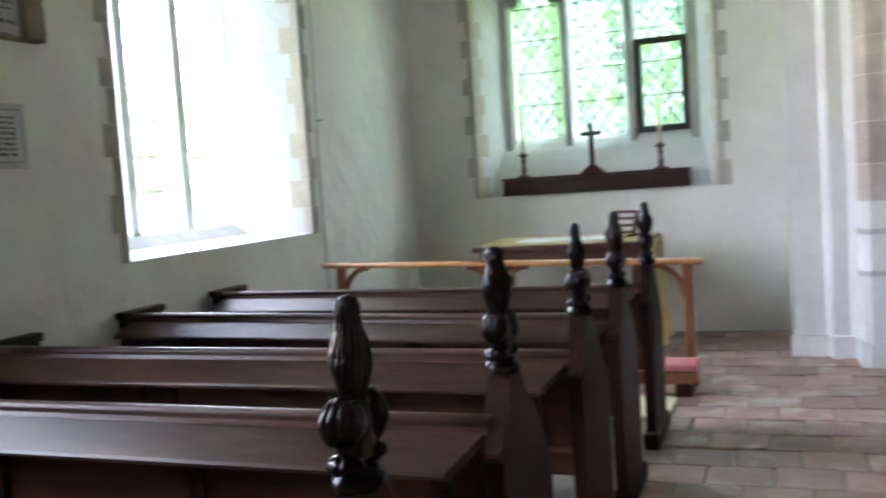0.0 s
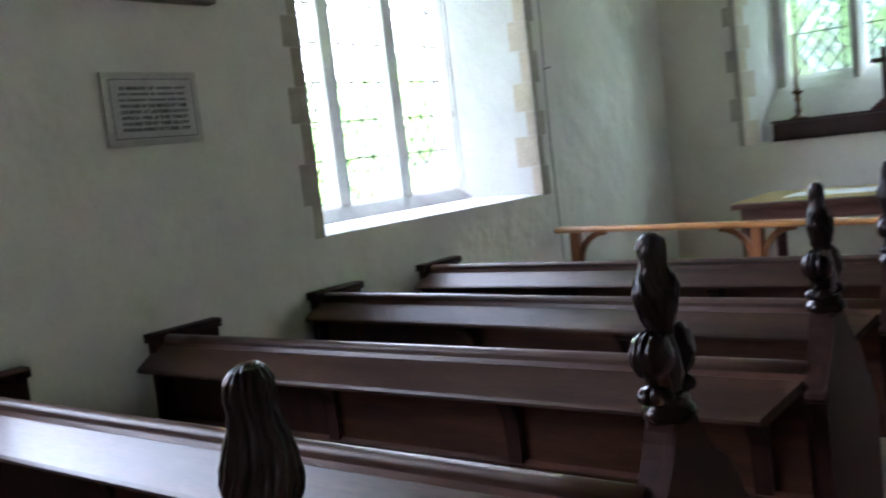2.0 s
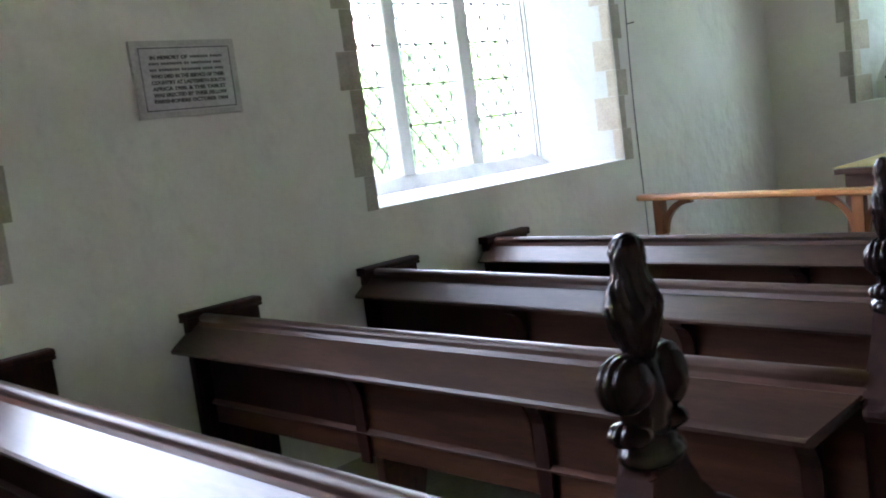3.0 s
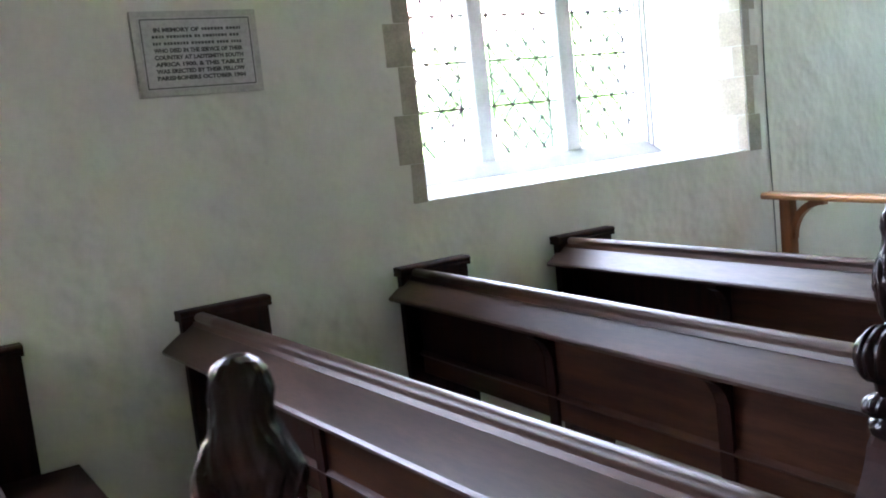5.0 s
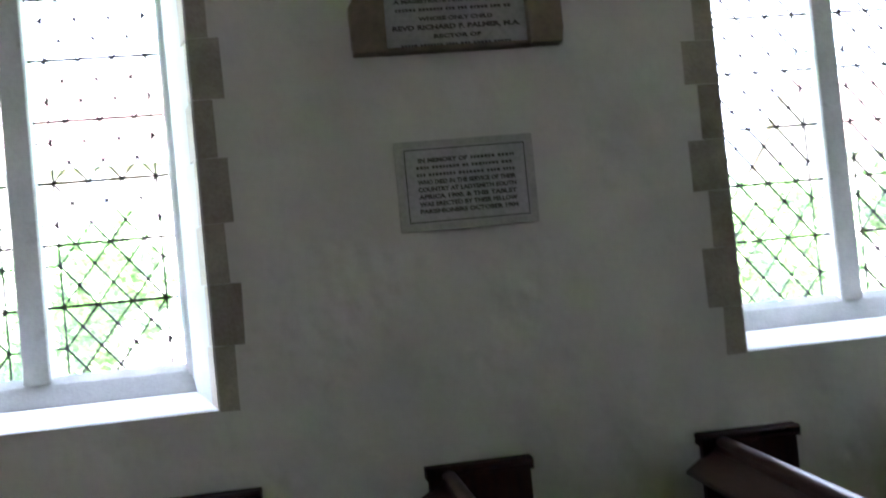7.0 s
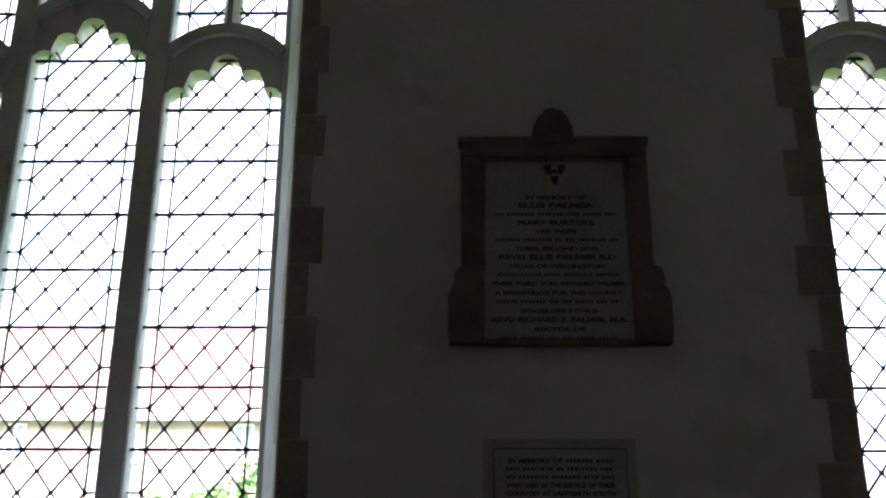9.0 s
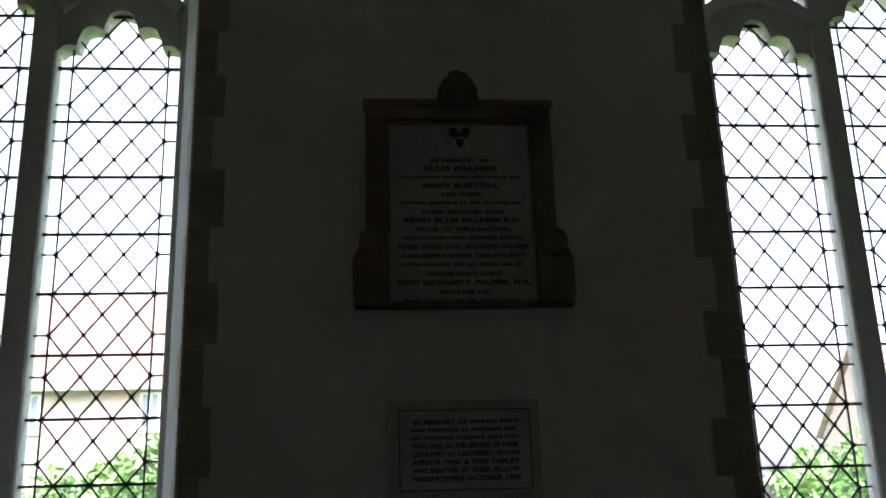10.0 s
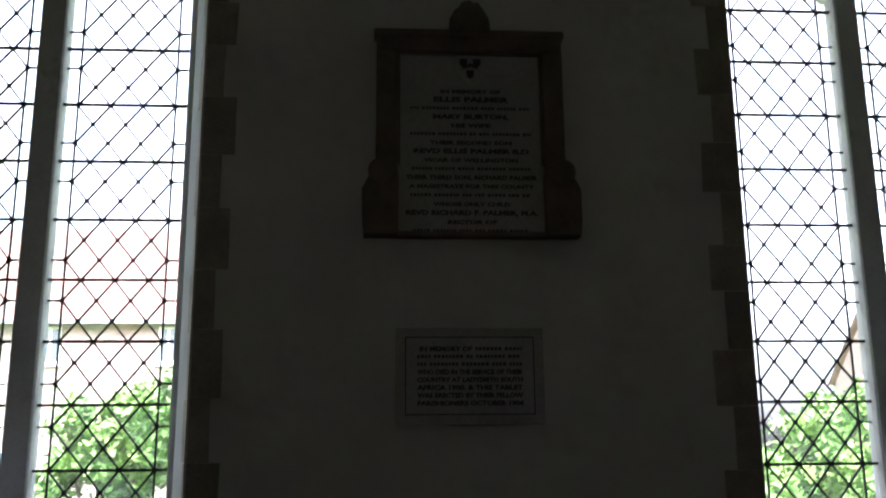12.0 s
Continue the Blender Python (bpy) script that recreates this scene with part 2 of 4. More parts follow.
def box(bm, x0, x1, y0, y1, z0, z1, bevel=0.0, seg=2):
    v = [bm.verts.new((x, y, z)) for x in (x0, x1) for y in (y0, y1) for z in (z0, z1)]
    fs = [bm.faces.new([v[i] for i in f]) for f in ((0, 1, 3, 2), (4, 6, 7, 5), (0, 4, 5, 1), (2, 3, 7, 6), (0, 2, 6, 4), (1, 5, 7, 3))]
    if bevel:
        es = {e for f in fs for e in f.edges}
        bmesh.ops.bevel(bm, geom=list(es), offset=bevel, segments=seg, affect="EDGES", profile=0.6)
    return bm


def prism(bm, outline, lo, hi, axis="z", bevel=0.0):
    """An outline in the two other axes, in order, drawn out along one axis."""
    def at(p, d):
        a, b = p
        return {"z": (a, b, d), "x": (d, a, b), "y": (a, d, b)}[axis]
    low = [bm.verts.new(at(p, lo)) for p in outline]
    top = [bm.verts.new(at(p, hi)) for p in outline]
    n = len(outline)
    fs = [bm.faces.new(low[::-1]), bm.faces.new(top)]
    for i in range(n):
        fs.append(bm.faces.new((low[i], low[(i + 1) % n], top[(i + 1) % n], top[i])))
    if bevel:
        es = {e for f in fs[:2] for e in f.edges}
        bmesh.ops.bevel(bm, geom=list(es), offset=bevel, segments=2, affect="EDGES", profile=0.6)
    return bm


def lathe(bm, profile, cx=0.0, cy=0.0, steps=20, flutes=0, depth=0.0, squash=(1, 1)):
    """A turned shape from (radius, height) pairs, with flutes if asked for."""
    rings = []
    for r, z in profile:
        ring = []
        for i in range(steps):
            a = 2 * math.pi * i / steps
            k = 1 + depth * math.cos(flutes * a) if flutes else 1
            ring.append(bm.verts.new((cx + squash[0] * r * k * math.cos(a), cy + squash[1] * r * k * math.sin(a), z)))
        rings.append(ring)
    for a, b in zip(rings, rings[1:]):
        for i in range(steps):
            bm.faces.new((a[i], a[(i + 1) % steps], b[(i + 1) % steps], b[i]))
    bm.faces.new(rings[0][::-1])
    bm.faces.new(rings[-1])
    return bm


def sweep(bm, points, profile, up=Vector((0, 0, 1))):
    """A profile (side, up) drawn along a row of points."""
    rings = []
    pts = [Vector(p) for p in points]
    for i, p in enumerate(pts):
        d = (pts[min(i + 1, len(pts) - 1)] - pts[max(i - 1, 0)]).normalized()
        side = d.cross(up).normalized()
        u = side.cross(d)
        rings.append([bm.verts.new(p + side * a + u * b) for a, b in profile])
    n = len(profile)
    for a, b in zip(rings, rings[1:]):
        for i in range(n):
            bm.faces.new((a[i], a[(i + 1) % n], b[(i + 1) % n], b[i]))
    bm.faces.new(rings[0][::-1])
    bm.faces.new(rings[-1])
    return bm


def square(w, h):
    return [(-w / 2, -h / 2), (w / 2, -h / 2), (w / 2, h / 2), (-w / 2, h / 2)]


def bar(bm, a, b, w, h, up=Vector((0, 0, 1))):
    return sweep(bm, (a, b), square(w, h), up)


# ---- structure: walls with their window openings ----
YE, ZC, YW, XS = 5.134, 5.3, -9.0, 9.0     # east wall, ceiling, west and south ends
GZ = -0.35                                 # ground outside


def four_centred(half, rise, n=14):
    """Half-width and rise of a low pointed arch: points from the left spring to the right one."""
    left = []
    for i in range(n + 1):
        t = i / n
        left.append((-half + half * t, rise * (math.sin(math.pi / 2 * t ** 0.62) * 0.86 + 0.14 * t)))
    return left + [(-u, z) for u, z in reversed(left[:-1])]


class Opening:
    """A window: the opening in the wall's inner face, the splay behind it, and its three lights."""

    def __init__(self, u0, u1, s0, s1, sill, spring, lights, glass_low, light_spring, depth, step, anchor, every):
        self.u0, self.u1, self.s0, self.s1, self.sill, self.spring = u0, u1, s0, s1, sill, spring
        self.lights, self.glass_low, self.light_spring, self.depth, self.step = lights, glass_low, light_spring, depth, step
        self.anchor, self.every = anchor, every   # height of a full row of the lattice, rows to a saddle bar


W1 = Opening(-2.960, -0.862, -2.745, -0.992, 1.118, 3.80, [(-2.657, -2.183), (-2.080, -1.606), (-1.506, -1.030)], 1.246, 3.366, 0.558, 0.177, 2.413, 1.5)
W2 = Opening(0.916, 3.022, 1.052, 2.778, 1.118, 3.80, [(1.107, 1.581), (1.680, 2.158), (2.265, 2.736)], 1.246, 3.366, 0.558, 0.177, 2.413, 1.5)
WE = Opening(0.655, 2.815, 0.890, 2.598, 1.258, 3.30, [(0.935, 1.400), (1.512, 1.988), (2.102, 2.550)], 1.786, 3.00, 0.450, 0.15, 2.10, 2.0)
NORTH = Matrix(((0, -1, 0, 0), (1, 0, 0, 0), (0, 0, 1, 0), (0, 0, 0, 1)))   # along the wall, outwards, up
EAST = Matrix.Translation((0, YE, 0))
THICK = 0.78


def wall_with(name, openings, a, b, m, label, plaster):
    """A wall from a to b along its length, splayed and arched openings going through it."""
    bm = bmesh.new()
    cut = sorted(openings, key=lambda o: o.u0)
    low, high = min(o.sill for o in cut), max(o.spring for o in cut)
    # piers between the openings, with the splay in their plan
    left_face, left_back = a, a
    for o in cut + [None]:
        rf, rb = (o.u0, o.s0) if o else (b, b)
        fl, fr = (0.26 if left_back != a else 0), (0.26 if o else 0)
        prism(bm, [(left_face, 0), (rf, 0), (rb, 0.46), (rb, 0.62), (rb - fr, THICK), (left_back + fl, THICK), (left_back, 0.62), (left_back, 0.46)], low, high, "z")
        if o:
            left_face, left_back = o.u1, o.s1
    box(bm, a, b, 0, THICK, GZ - 0.4, low)
    # spandrels over the arches
    start = a
    for i, o in enumerate(cut):
        stop = b if i == len(cut) - 1 else (o.u1 + cut[i + 1].u0) / 2
        mid, half = (o.u0 + o.u1) / 2, (o.u1 - o.u0) / 2
        arch = [(mid + u, high + z) for u, z in four_centred(half, 0.62)]
        prism(bm, [(start, high)] + arch + [(stop, high), (stop, ZC + 0.3), (start, ZC + 0.3)], 0, THICK, "y")
        start = stop
    bm.transform(m)
    return structure(name, bm, plaster, label, "wall")


wall_north = wall_with("wall_north", [W1, W2], YW - 0.4, YE, NORTH, "off-white limewashed plaster wall with two deep windows", PLASTER)
wall_east = wall_with("wall_east", [WE], -THICK, XS + 0.4, EAST, "cream limewashed plaster wall with deep splayed window", CREAM)


def reveal_lining(name, o, m):
    """White limewash on the splays, the sloping sill and the arch."""
    bm = bmesh.new()
    t = 0.004
    for f, s, d in ((o.u0, o.s0, 1), (o.u1, o.s1, -1)):
        prism(bm, [(f + d * 0.0005, 0.003), (f + d * t, 0.003), (s + d * t, 0.459), (s + d * 0.0005, 0.459)], o.sill, o.spring, "z")
    ob = part(name, bm, REVEAL, None)
    ob.matrix_world = m
    tagged(ob, "white limewashed splay of the window recess", "window reveal", kind="structure")


reveal_lining("reveal_trim", W1, NORTH)
reveal_lining("reveal_trim", W2, NORTH)
reveal_lining("reveal_trim", WE, EAST)


def foil_height(u, half):
    """Height over the spring of a five-foiled light head at u from its middle."""
    k = half / 0.237
    best = 0.0
    for c, h, r in ((-0.19, 0.0, 0.052), (-0.105, 0.075, 0.058), (0, 0.14, 0.064), (0.105, 0.075, 0.058), (0.19, 0.0, 0.052)):
        d = r * r - (u / k - c) ** 2
        if d > 0:
            best = max(best, (h + math.sqrt(d)) * k)
    return best


def build_window(name, o, m, casement=None):
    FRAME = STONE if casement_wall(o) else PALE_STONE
    win = new(name)
    win.matrix_world = m
    tagged(win, "stone mullioned window with three leaded lights", "window", kind="structure")
    d0, d1 = o.depth - 0.075, o.depth + 0.075
    top = o.spring + 0.75
    edges = [o.s0 - 0.05] + [u for l in o.lights for u in l] + [o.s1 + 0.05]
    # jambs and mullions, chamfered on the room side
    for i in range(0, len(edges), 2):
        a, b = edges[i], edges[i + 1]
        w = b - a
        bm = bmesh.new()
        if 0 < i < len(edges) - 2:
            c, f, e = (w * 0.07, d0 + 0.022, 0.045) if o.depth > 0.5 else (w * 0.28, d0 - 0.015, 0.012)
            plan = [(a, o.depth - e), (a + c, f), (b - c, f), (b, o.depth - e), (b, o.depth + 0.03), (b - w * 0.25, d1), (a + w * 0.25, d1), (a, o.depth + 0.03)]
        elif i == 0:
            plan = [(a, o.depth - 0.098), (b - 0.030, o.depth - 0.094), (b - 0.026, o.depth - 0.078), (b - 0.014, o.depth - 0.072), (b - 0.009, o.depth - 0.050), (b, o.depth - 0.042), (b, d1), (a, d1)]
        else:
            plan = [(b, o.depth - 0.098), (a + 0.030, o.depth - 0.094), (a + 0.026, o.depth - 0.078), (a + 0.014, o.depth - 0.072), (a + 0.009, o.depth - 0.050), (a, o.depth - 0.042), (a, d1), (b, d1)]
        prism(bm, plan, o.glass_low - (0.10 if o.depth > 0.5 else 0.22), top, "z", 0.004)
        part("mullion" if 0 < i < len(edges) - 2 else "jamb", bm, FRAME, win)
    # sloping sill stone and the plastered sill before it
    bm = bmesh.new()
    front = d0 - 0.065
    rise = 0.028 if o.depth > 0.5 else 0.0
    if o.depth > 0.5:
        prism(bm, [(front, o.sill + rise - 0.03), (front, o.sill + rise + 0.003), (front + 0.010, o.sill + rise + 0.012), (o.depth - 0.06, o.sill + rise + 0.072), (o.depth - 0.01, o.glass_low), (d1 + 0.15, o.glass_low - 0.03), (d1 + 0.15, o.sill - 0.1)], o.s0 - 0.012, o.s1 + 0.012, "x", 0.004)
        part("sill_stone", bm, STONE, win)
        bm = bmesh.new()
        prism(bm, [(0.002, o.sill - 0.01), (0.002, o.sill), (0.012, o.sill + 0.005), (front + 0.01, o.sill + rise), (front + 0.01, o.sill - 0.01)], o.u0 + 0.005, o.u1 - 0.005, "x")
        part("window_sill", bm, REVEAL, win, "white limewashed sill")
    else:
        rows = []
        for d, z in ((0.17, o.sill - 0.02), (0.17, o.sill + 0.13), (0.20, o.sill + 0.20), (0.26, o.sill + 0.30), (0.33, o.sill + 0.40), (0.40, o.glass_low - 0.05), (0.46, o.glass_low), (0.70, o.glass_low - 0.05)):
            t = min(1.0, d / 0.46)
            l, r = o.u0 + (o.s0 - o.u0) * t - 0.004, o.u1 + (o.s1 - o.u1) * t + 0.004
            rows.append((bm.verts.new((l, d, z)), bm.verts.new((r, d, z))))
        for (a, b), (c, d) in zip(rows, rows[1:]):
            bm.faces.new((a, b, d, c))
        part("sill_stone", bm, REVEAL, win, "white limewashed sloping sill")
        bm = bmesh.new()
        prism(bm, [(0.002, o.sill - 0.01), (0.002, o.sill), (0.21, o.sill + 0.01), (0.21, o.sill - 0.01)], o.u0 + 0.005, o.u1 - 0.005, "x")
        part("window_sill", bm, REVEAL, win, "white limewashed sill")
    for k, (a, b) in enumerate(o.lights):
        half, mid = (b - a) / 2, (a + b) / 2
        spring = o.light_spring + (o.step if k == 1 else 0)
        # cusped head with its curved back
        bm = bmesh.new()
        n = 72
        inner = [(a + (b - a) * i / n, spring + foil_height(a + (b - a) * i / n - mid, half)) for i in range(n + 1)]
        outer = [(b - (b - a) * i / 16, spring + 0.325 - 0.11 * abs(2 * i / 16 - 1) ** 2.2) for i in range(17)]
        prism(bm, inner + outer, o.depth - 0.045, o.depth + 0.05, "y", 0.006)
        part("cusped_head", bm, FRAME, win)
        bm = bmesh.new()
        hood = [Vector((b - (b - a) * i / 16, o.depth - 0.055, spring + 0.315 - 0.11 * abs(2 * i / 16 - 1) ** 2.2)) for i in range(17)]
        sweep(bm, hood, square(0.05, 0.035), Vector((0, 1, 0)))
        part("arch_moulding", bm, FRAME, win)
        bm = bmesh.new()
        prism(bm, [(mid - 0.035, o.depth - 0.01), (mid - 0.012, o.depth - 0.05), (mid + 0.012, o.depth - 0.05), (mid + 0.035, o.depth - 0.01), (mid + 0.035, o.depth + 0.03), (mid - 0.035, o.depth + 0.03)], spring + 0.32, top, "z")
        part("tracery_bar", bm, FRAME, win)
        leaded_light(win, o, a, b, spring, top, casement if (casement and k == 2) else None)
    return win


PANE = {}


def casement_wall(o):
    return o.depth < 0.5


def leaded_light(win, o, a, b, spring, top, casement):
    """The lead lattice of one light, its iron saddle bars and its diamond quarries."""
    glass = GLASS_EAST if casement_wall(o) else GLASS
    w, border = b - a, (b - a) * 0.11
    dw = (w - 2 * border) / 3
    dh = 0.153
    y = o.depth
    z0 = o.glass_low - 0.005
    zt = min(top, spring + 0.75)
    bm = bmesh.new()
    lead = 0.0052 if casement_wall(o) else 0.0071
    Y = Vector((0, 1, 0))
    x0, x1 = a + border, b - border
    for x in (x0, x1):
        bar(bm, (x, y, z0), (x, y, zt), lead, lead, Y)
    # diagonals: u runs 3 diamonds across, so each line climbs 3 diamonds
    rise = 3 * dh
    zb = o.anchor - math.ceil((o.anchor - z0) / dh) * dh
    z = zb - rise
    while z < zt:
        for s in (1, -1):
            p, q = (x0 if s > 0 else x1), (x1 if s > 0 else x0)
            t0 = max(0.0, (z0 - z) / rise)
            t1 = min(1.0, (zt - z) / rise)
            if t1 > t0 + 0.02:
                bar(bm, (p + (q - p) * t0, y, z + rise * t0), (p + (q - p) * t1, y, z + rise * t1), lead, lead, Y)
        z += dh
    nodes = []
    z = zb + dh
    while z < zt:
        bar(bm, (a, y, z), (x0, y, z), lead, lead, Y)
        bar(bm, (x1, y, z), (b, y, z), lead, lead, Y)
        for i in range(4):
            nodes.append((x0 + dw * i, z))
        for i in range(3):
            nodes.append((x0 + dw * (i + 0.5), z + dh / 2))
        z += dh
    for u, z in nodes:
        if z0 < z < zt:
            box(bm, u - 0.0078, u + 0.0078, y - 0.006, y + 0.006, z - 0.0078, z + 0.0078)
    light = part("leaded_light", bm, LEAD, win, "diamond lattice of dark lead cames")
    # saddle bars every three half rows
    bm = bmesh.new()
    z = o.anchor - dh * o.every * 20
    while z < z0 + 0.05:
        z += dh * o.every
    while z < zt:
        bar(bm, (a - 0.01, y - 0.010, z), (b + 0.01, y - 0.010, z), 0.008 if casement_wall(o) else 0.0105, 0.010, Y)
        z += dh * o.every
    part("saddle_bar", bm, IRON, light)
    # glass
    bm = bmesh.new()
    for p, q in ((a, x0), (x1, b)):
        box(bm, p, q, y - 0.0015, y + 0.0015, z0, zt)
    z = zb - dh / 2
    half_rows = []
    while z < zt:
        for u, s in ((x0, 1), (x1, -1)):
            half_rows.append((u, s, z + dh / 2))
        z += dh
    for u, s, zc in half_rows:
        if zc + dh < zt:
            prism(bm, [(u, zc), (u + s * dw / 2, zc + dh / 2), (u, zc + dh)], y - 0.0015, y + 0.0015, "y")
    edge = part("edge_glass", bm, glass, light)
    edge.visible_shadow = casement_wall(o)
    if glass.name not in PANE:
        pb = bmesh.new()
        prism(pb, [(-0.5, 0), (0, -0.5), (0.5, 0), (0, 0.5)], -0.0015, 0.0015, "y")
        PANE[glass.name] = mesh_of("pane", pb, glass)
    z = zb
    row = 0
    while z < min(zt, spring + 0.45):
        cols = [x0 + dw * (i + 0.5) for i in range(3)] if row % 2 == 0 else [x0 + dw * (i + 1) for i in range(2)]
        for u in cols:
            p = new("pane", PANE[glass.name])
            p.parent = light
            p.visible_shadow = casement_wall(o)
            tilt = random.uniform(-1.2, 1.2)
            p.matrix_basis = pose(u, y, z, tilt, 0, random.uniform(-1.2, 1.2)) @ Matrix.Diagonal((dw, 1, dh, 1))
        z += dh / 2
        row += 1
    if casement:
        c0, c1 = casement
        bm = bmesh.new()
        fw = 0.058
        yy0, yy1 = y - 0.05, y - 0.012
        box(bm, a - 0.015, a - 0.015 + fw, yy0, yy1, c0, c1, 0.004)
        box(bm, b + 0.015 - fw, b + 0.015, yy0, yy1, c0, c1, 0.004)
        box(bm, a + fw - 0.015, b - fw + 0.015, yy0, yy1, c0, c0 + fw, 0.004)
        box(bm, a + fw - 0.015, b - fw + 0.015, yy0, yy1, c1 - fw, c1, 0.004)
        frame_ob = part("casement_frame", bm, IRON, win, "black iron opening casement frame")
        bm = bmesh.new()
        box(bm, (a + b) / 2 - 0.006, (a + b) / 2 + 0.006, yy0 - 0.025, yy0, c0 + 0.01, c0 + 0.03, 0.003)
        box(bm, (a + b) / 2 - 0.05, (a + b) / 2 + 0.05, yy0 - 0.03, yy0 - 0.02, c0 + 0.012, c0 + 0.024, 0.003)
        part("stay", bm, IRON, frame_ob)


build_window("window_1", W1, NORTH)
build_window("window_2", W2, NORTH)
build_window("window_3", WE, EAST, (1.765, 2.618))

# other walls that close the place, ceiling, floor bed
bm = bmesh.new()
# south wall out of view, a narrow slit added to let daylight in
cuts = (YW - 0.4, -6.48, -6.15, YE)
for y0, y1 in zip(cuts[::2], cuts[1::2]):
    box(bm, XS, XS + 0.4, y0, y1, 1.5, 3.2)
box(bm, XS, XS + 0.4, YW - 0.4, YE, GZ - 0.4, 1.5)
box(bm, XS, XS + 0.4, YW - 0.4, YE, 3.2, ZC + 0.3)
structure("wall_south", bm, PLASTER, "off-white plastered far wall with an added slit for daylight", "wall")
bm = bmesh.new()
box(bm, 0, XS, YW - 0.4, YW, GZ - 0.4, ZC + 0.3)
structure("wall_west", bm, PLASTER, "plain off-white plastered end wall", "wall")
bm = bmesh.new()
box(bm, -THICK, XS + 0.4, YW - 0.4, YE + THICK, ZC + 0.301, ZC + 0.6)
structure("ceiling", bm, CEILING, "plain pale plaster ceiling", "ceiling")
bm = bmesh.new()
box(bm, 0.001, XS - 0.001, YW + 0.001, YE - 0.001, GZ, -0.012)
structure("floor", bm, MORTAR, "worn red clay tile floor laid in courses with mortar joints", "floor")
bm = bmesh.new()
box(bm, 0.002, 2.40, YW + 0.2, 2.1, -0.0119, 0.0, 0.004)
structure("floor_pew_bay", bm, CEMENT, "pale cement floor under the pews", "floor")

# arcade respond at the mouth of the chapel
bm = bmesh.new()
prism(bm, [(3.36, 3.98), (3.36, YE), (4.6, YE), (4.6, 3.30), (4.02, 3.30), (4.02, 3.52), (3.97, 3.57), (3.86, 3.57), (3.80, 3.63), (3.80, 3.84), (3.74, 3.90), (3.63, 3.90), (3.60, 3.93), (3.58, 3.98)], -0.012, ZC + 0.3, "z")
respond = structure("wall_respond", bm, REVEAL, "white limewashed stepped stone respond of an arch", "pier")
bm = bmesh.new()
prism(bm, [(3.335, 3.955), (3.59, 3.955), (3.62, 3.875), (3.775, 3.875), (3.775, 3.60), (3.84, 3.545), (3.995, 3.545), (3.995, 3.275), (4.62, 3.275), (4.62, 4.2), (3.335, 4.2)], -0.012, 0.16, "z", 0.008)
part("plinth", bm, REVEAL, respond)
for z in (0.62, 0.90):
    bm = bmesh.new()
    prism(bm, [(3.785, 3.885), (3.785, 3.61), (3.85, 3.555), (4.005, 3.555), (4.005, 3.285), (4.62, 3.285), (4.62, 3.9)], z, z + 0.035, "z", 0.006)
    part("string_course", bm, STONE, respond)


def respond_block(z0, z1, seed):
    """One course of dressed stone on the stepped face of the respond."""
    r = random.Random(seed)
    g = 0.004 + r.uniform(0, 0.002)
    bm = bmesh.new()
    prism(bm, [(3.80 - g, 3.80), (3.80 - g, 3.63 - g), (3.86, 3.57 - g), (3.97, 3.57 - g), (4.02 - g, 3.52), (4.02 - g, 3.30 - g), (4.58, 3.30 - g), (4.58, 3.95)], z0 + 0.003, z1 - 0.003, "z", 0.003)
    part("stone_block", bm, RESPOND_STONE, respond, "pale beige dressed stone")


z, k = 1.12, 0
while z < ZC - 0.2:
    h = 0.25 + 0.06 * ((k * 7) % 3) / 2
    respond_block(z, z + h, k)
    z, k = z + h, k + 1


# ---- pews ----
def ribbed_lobe(bm, x, cy, cz, rx, ry, rz, ribs, tuck):
    """A rounded leaf curled over on itself: rolls run over it in the plane of the bench end."""
    rings = []
    n, m = ribs * 10, 28
    for i in range(n + 1):
        b = -1 + 2 * i / n
        size = max(0.05, (1 - abs(b) ** 2.6)) ** 0.55
        size *= 1 - 0.075 * abs(math.sin(ribs * math.pi * (b + 1) / 2 + math.pi / 2)) ** 3
        ring = []
        for k in range(m):
            a = 2 * math.pi * k / m
            flat = 1 - tuck * max(0.0, -math.sin(a)) ** 2
            ring.append(bm.verts.new((x + b * rx, cy + ry * size * math.cos(a), cz + rz * size * flat * math.sin(a))))
        rings.append(ring)
    for a, b in zip(rings, rings[1:]):
        for k in range(m):
            bm.faces.new((a[k], a[(k + 1) % m], b[(k + 1) % m], b[k]))
    bm.faces.new(rings[0][::-1])
    bm.faces.new(rings[-1])


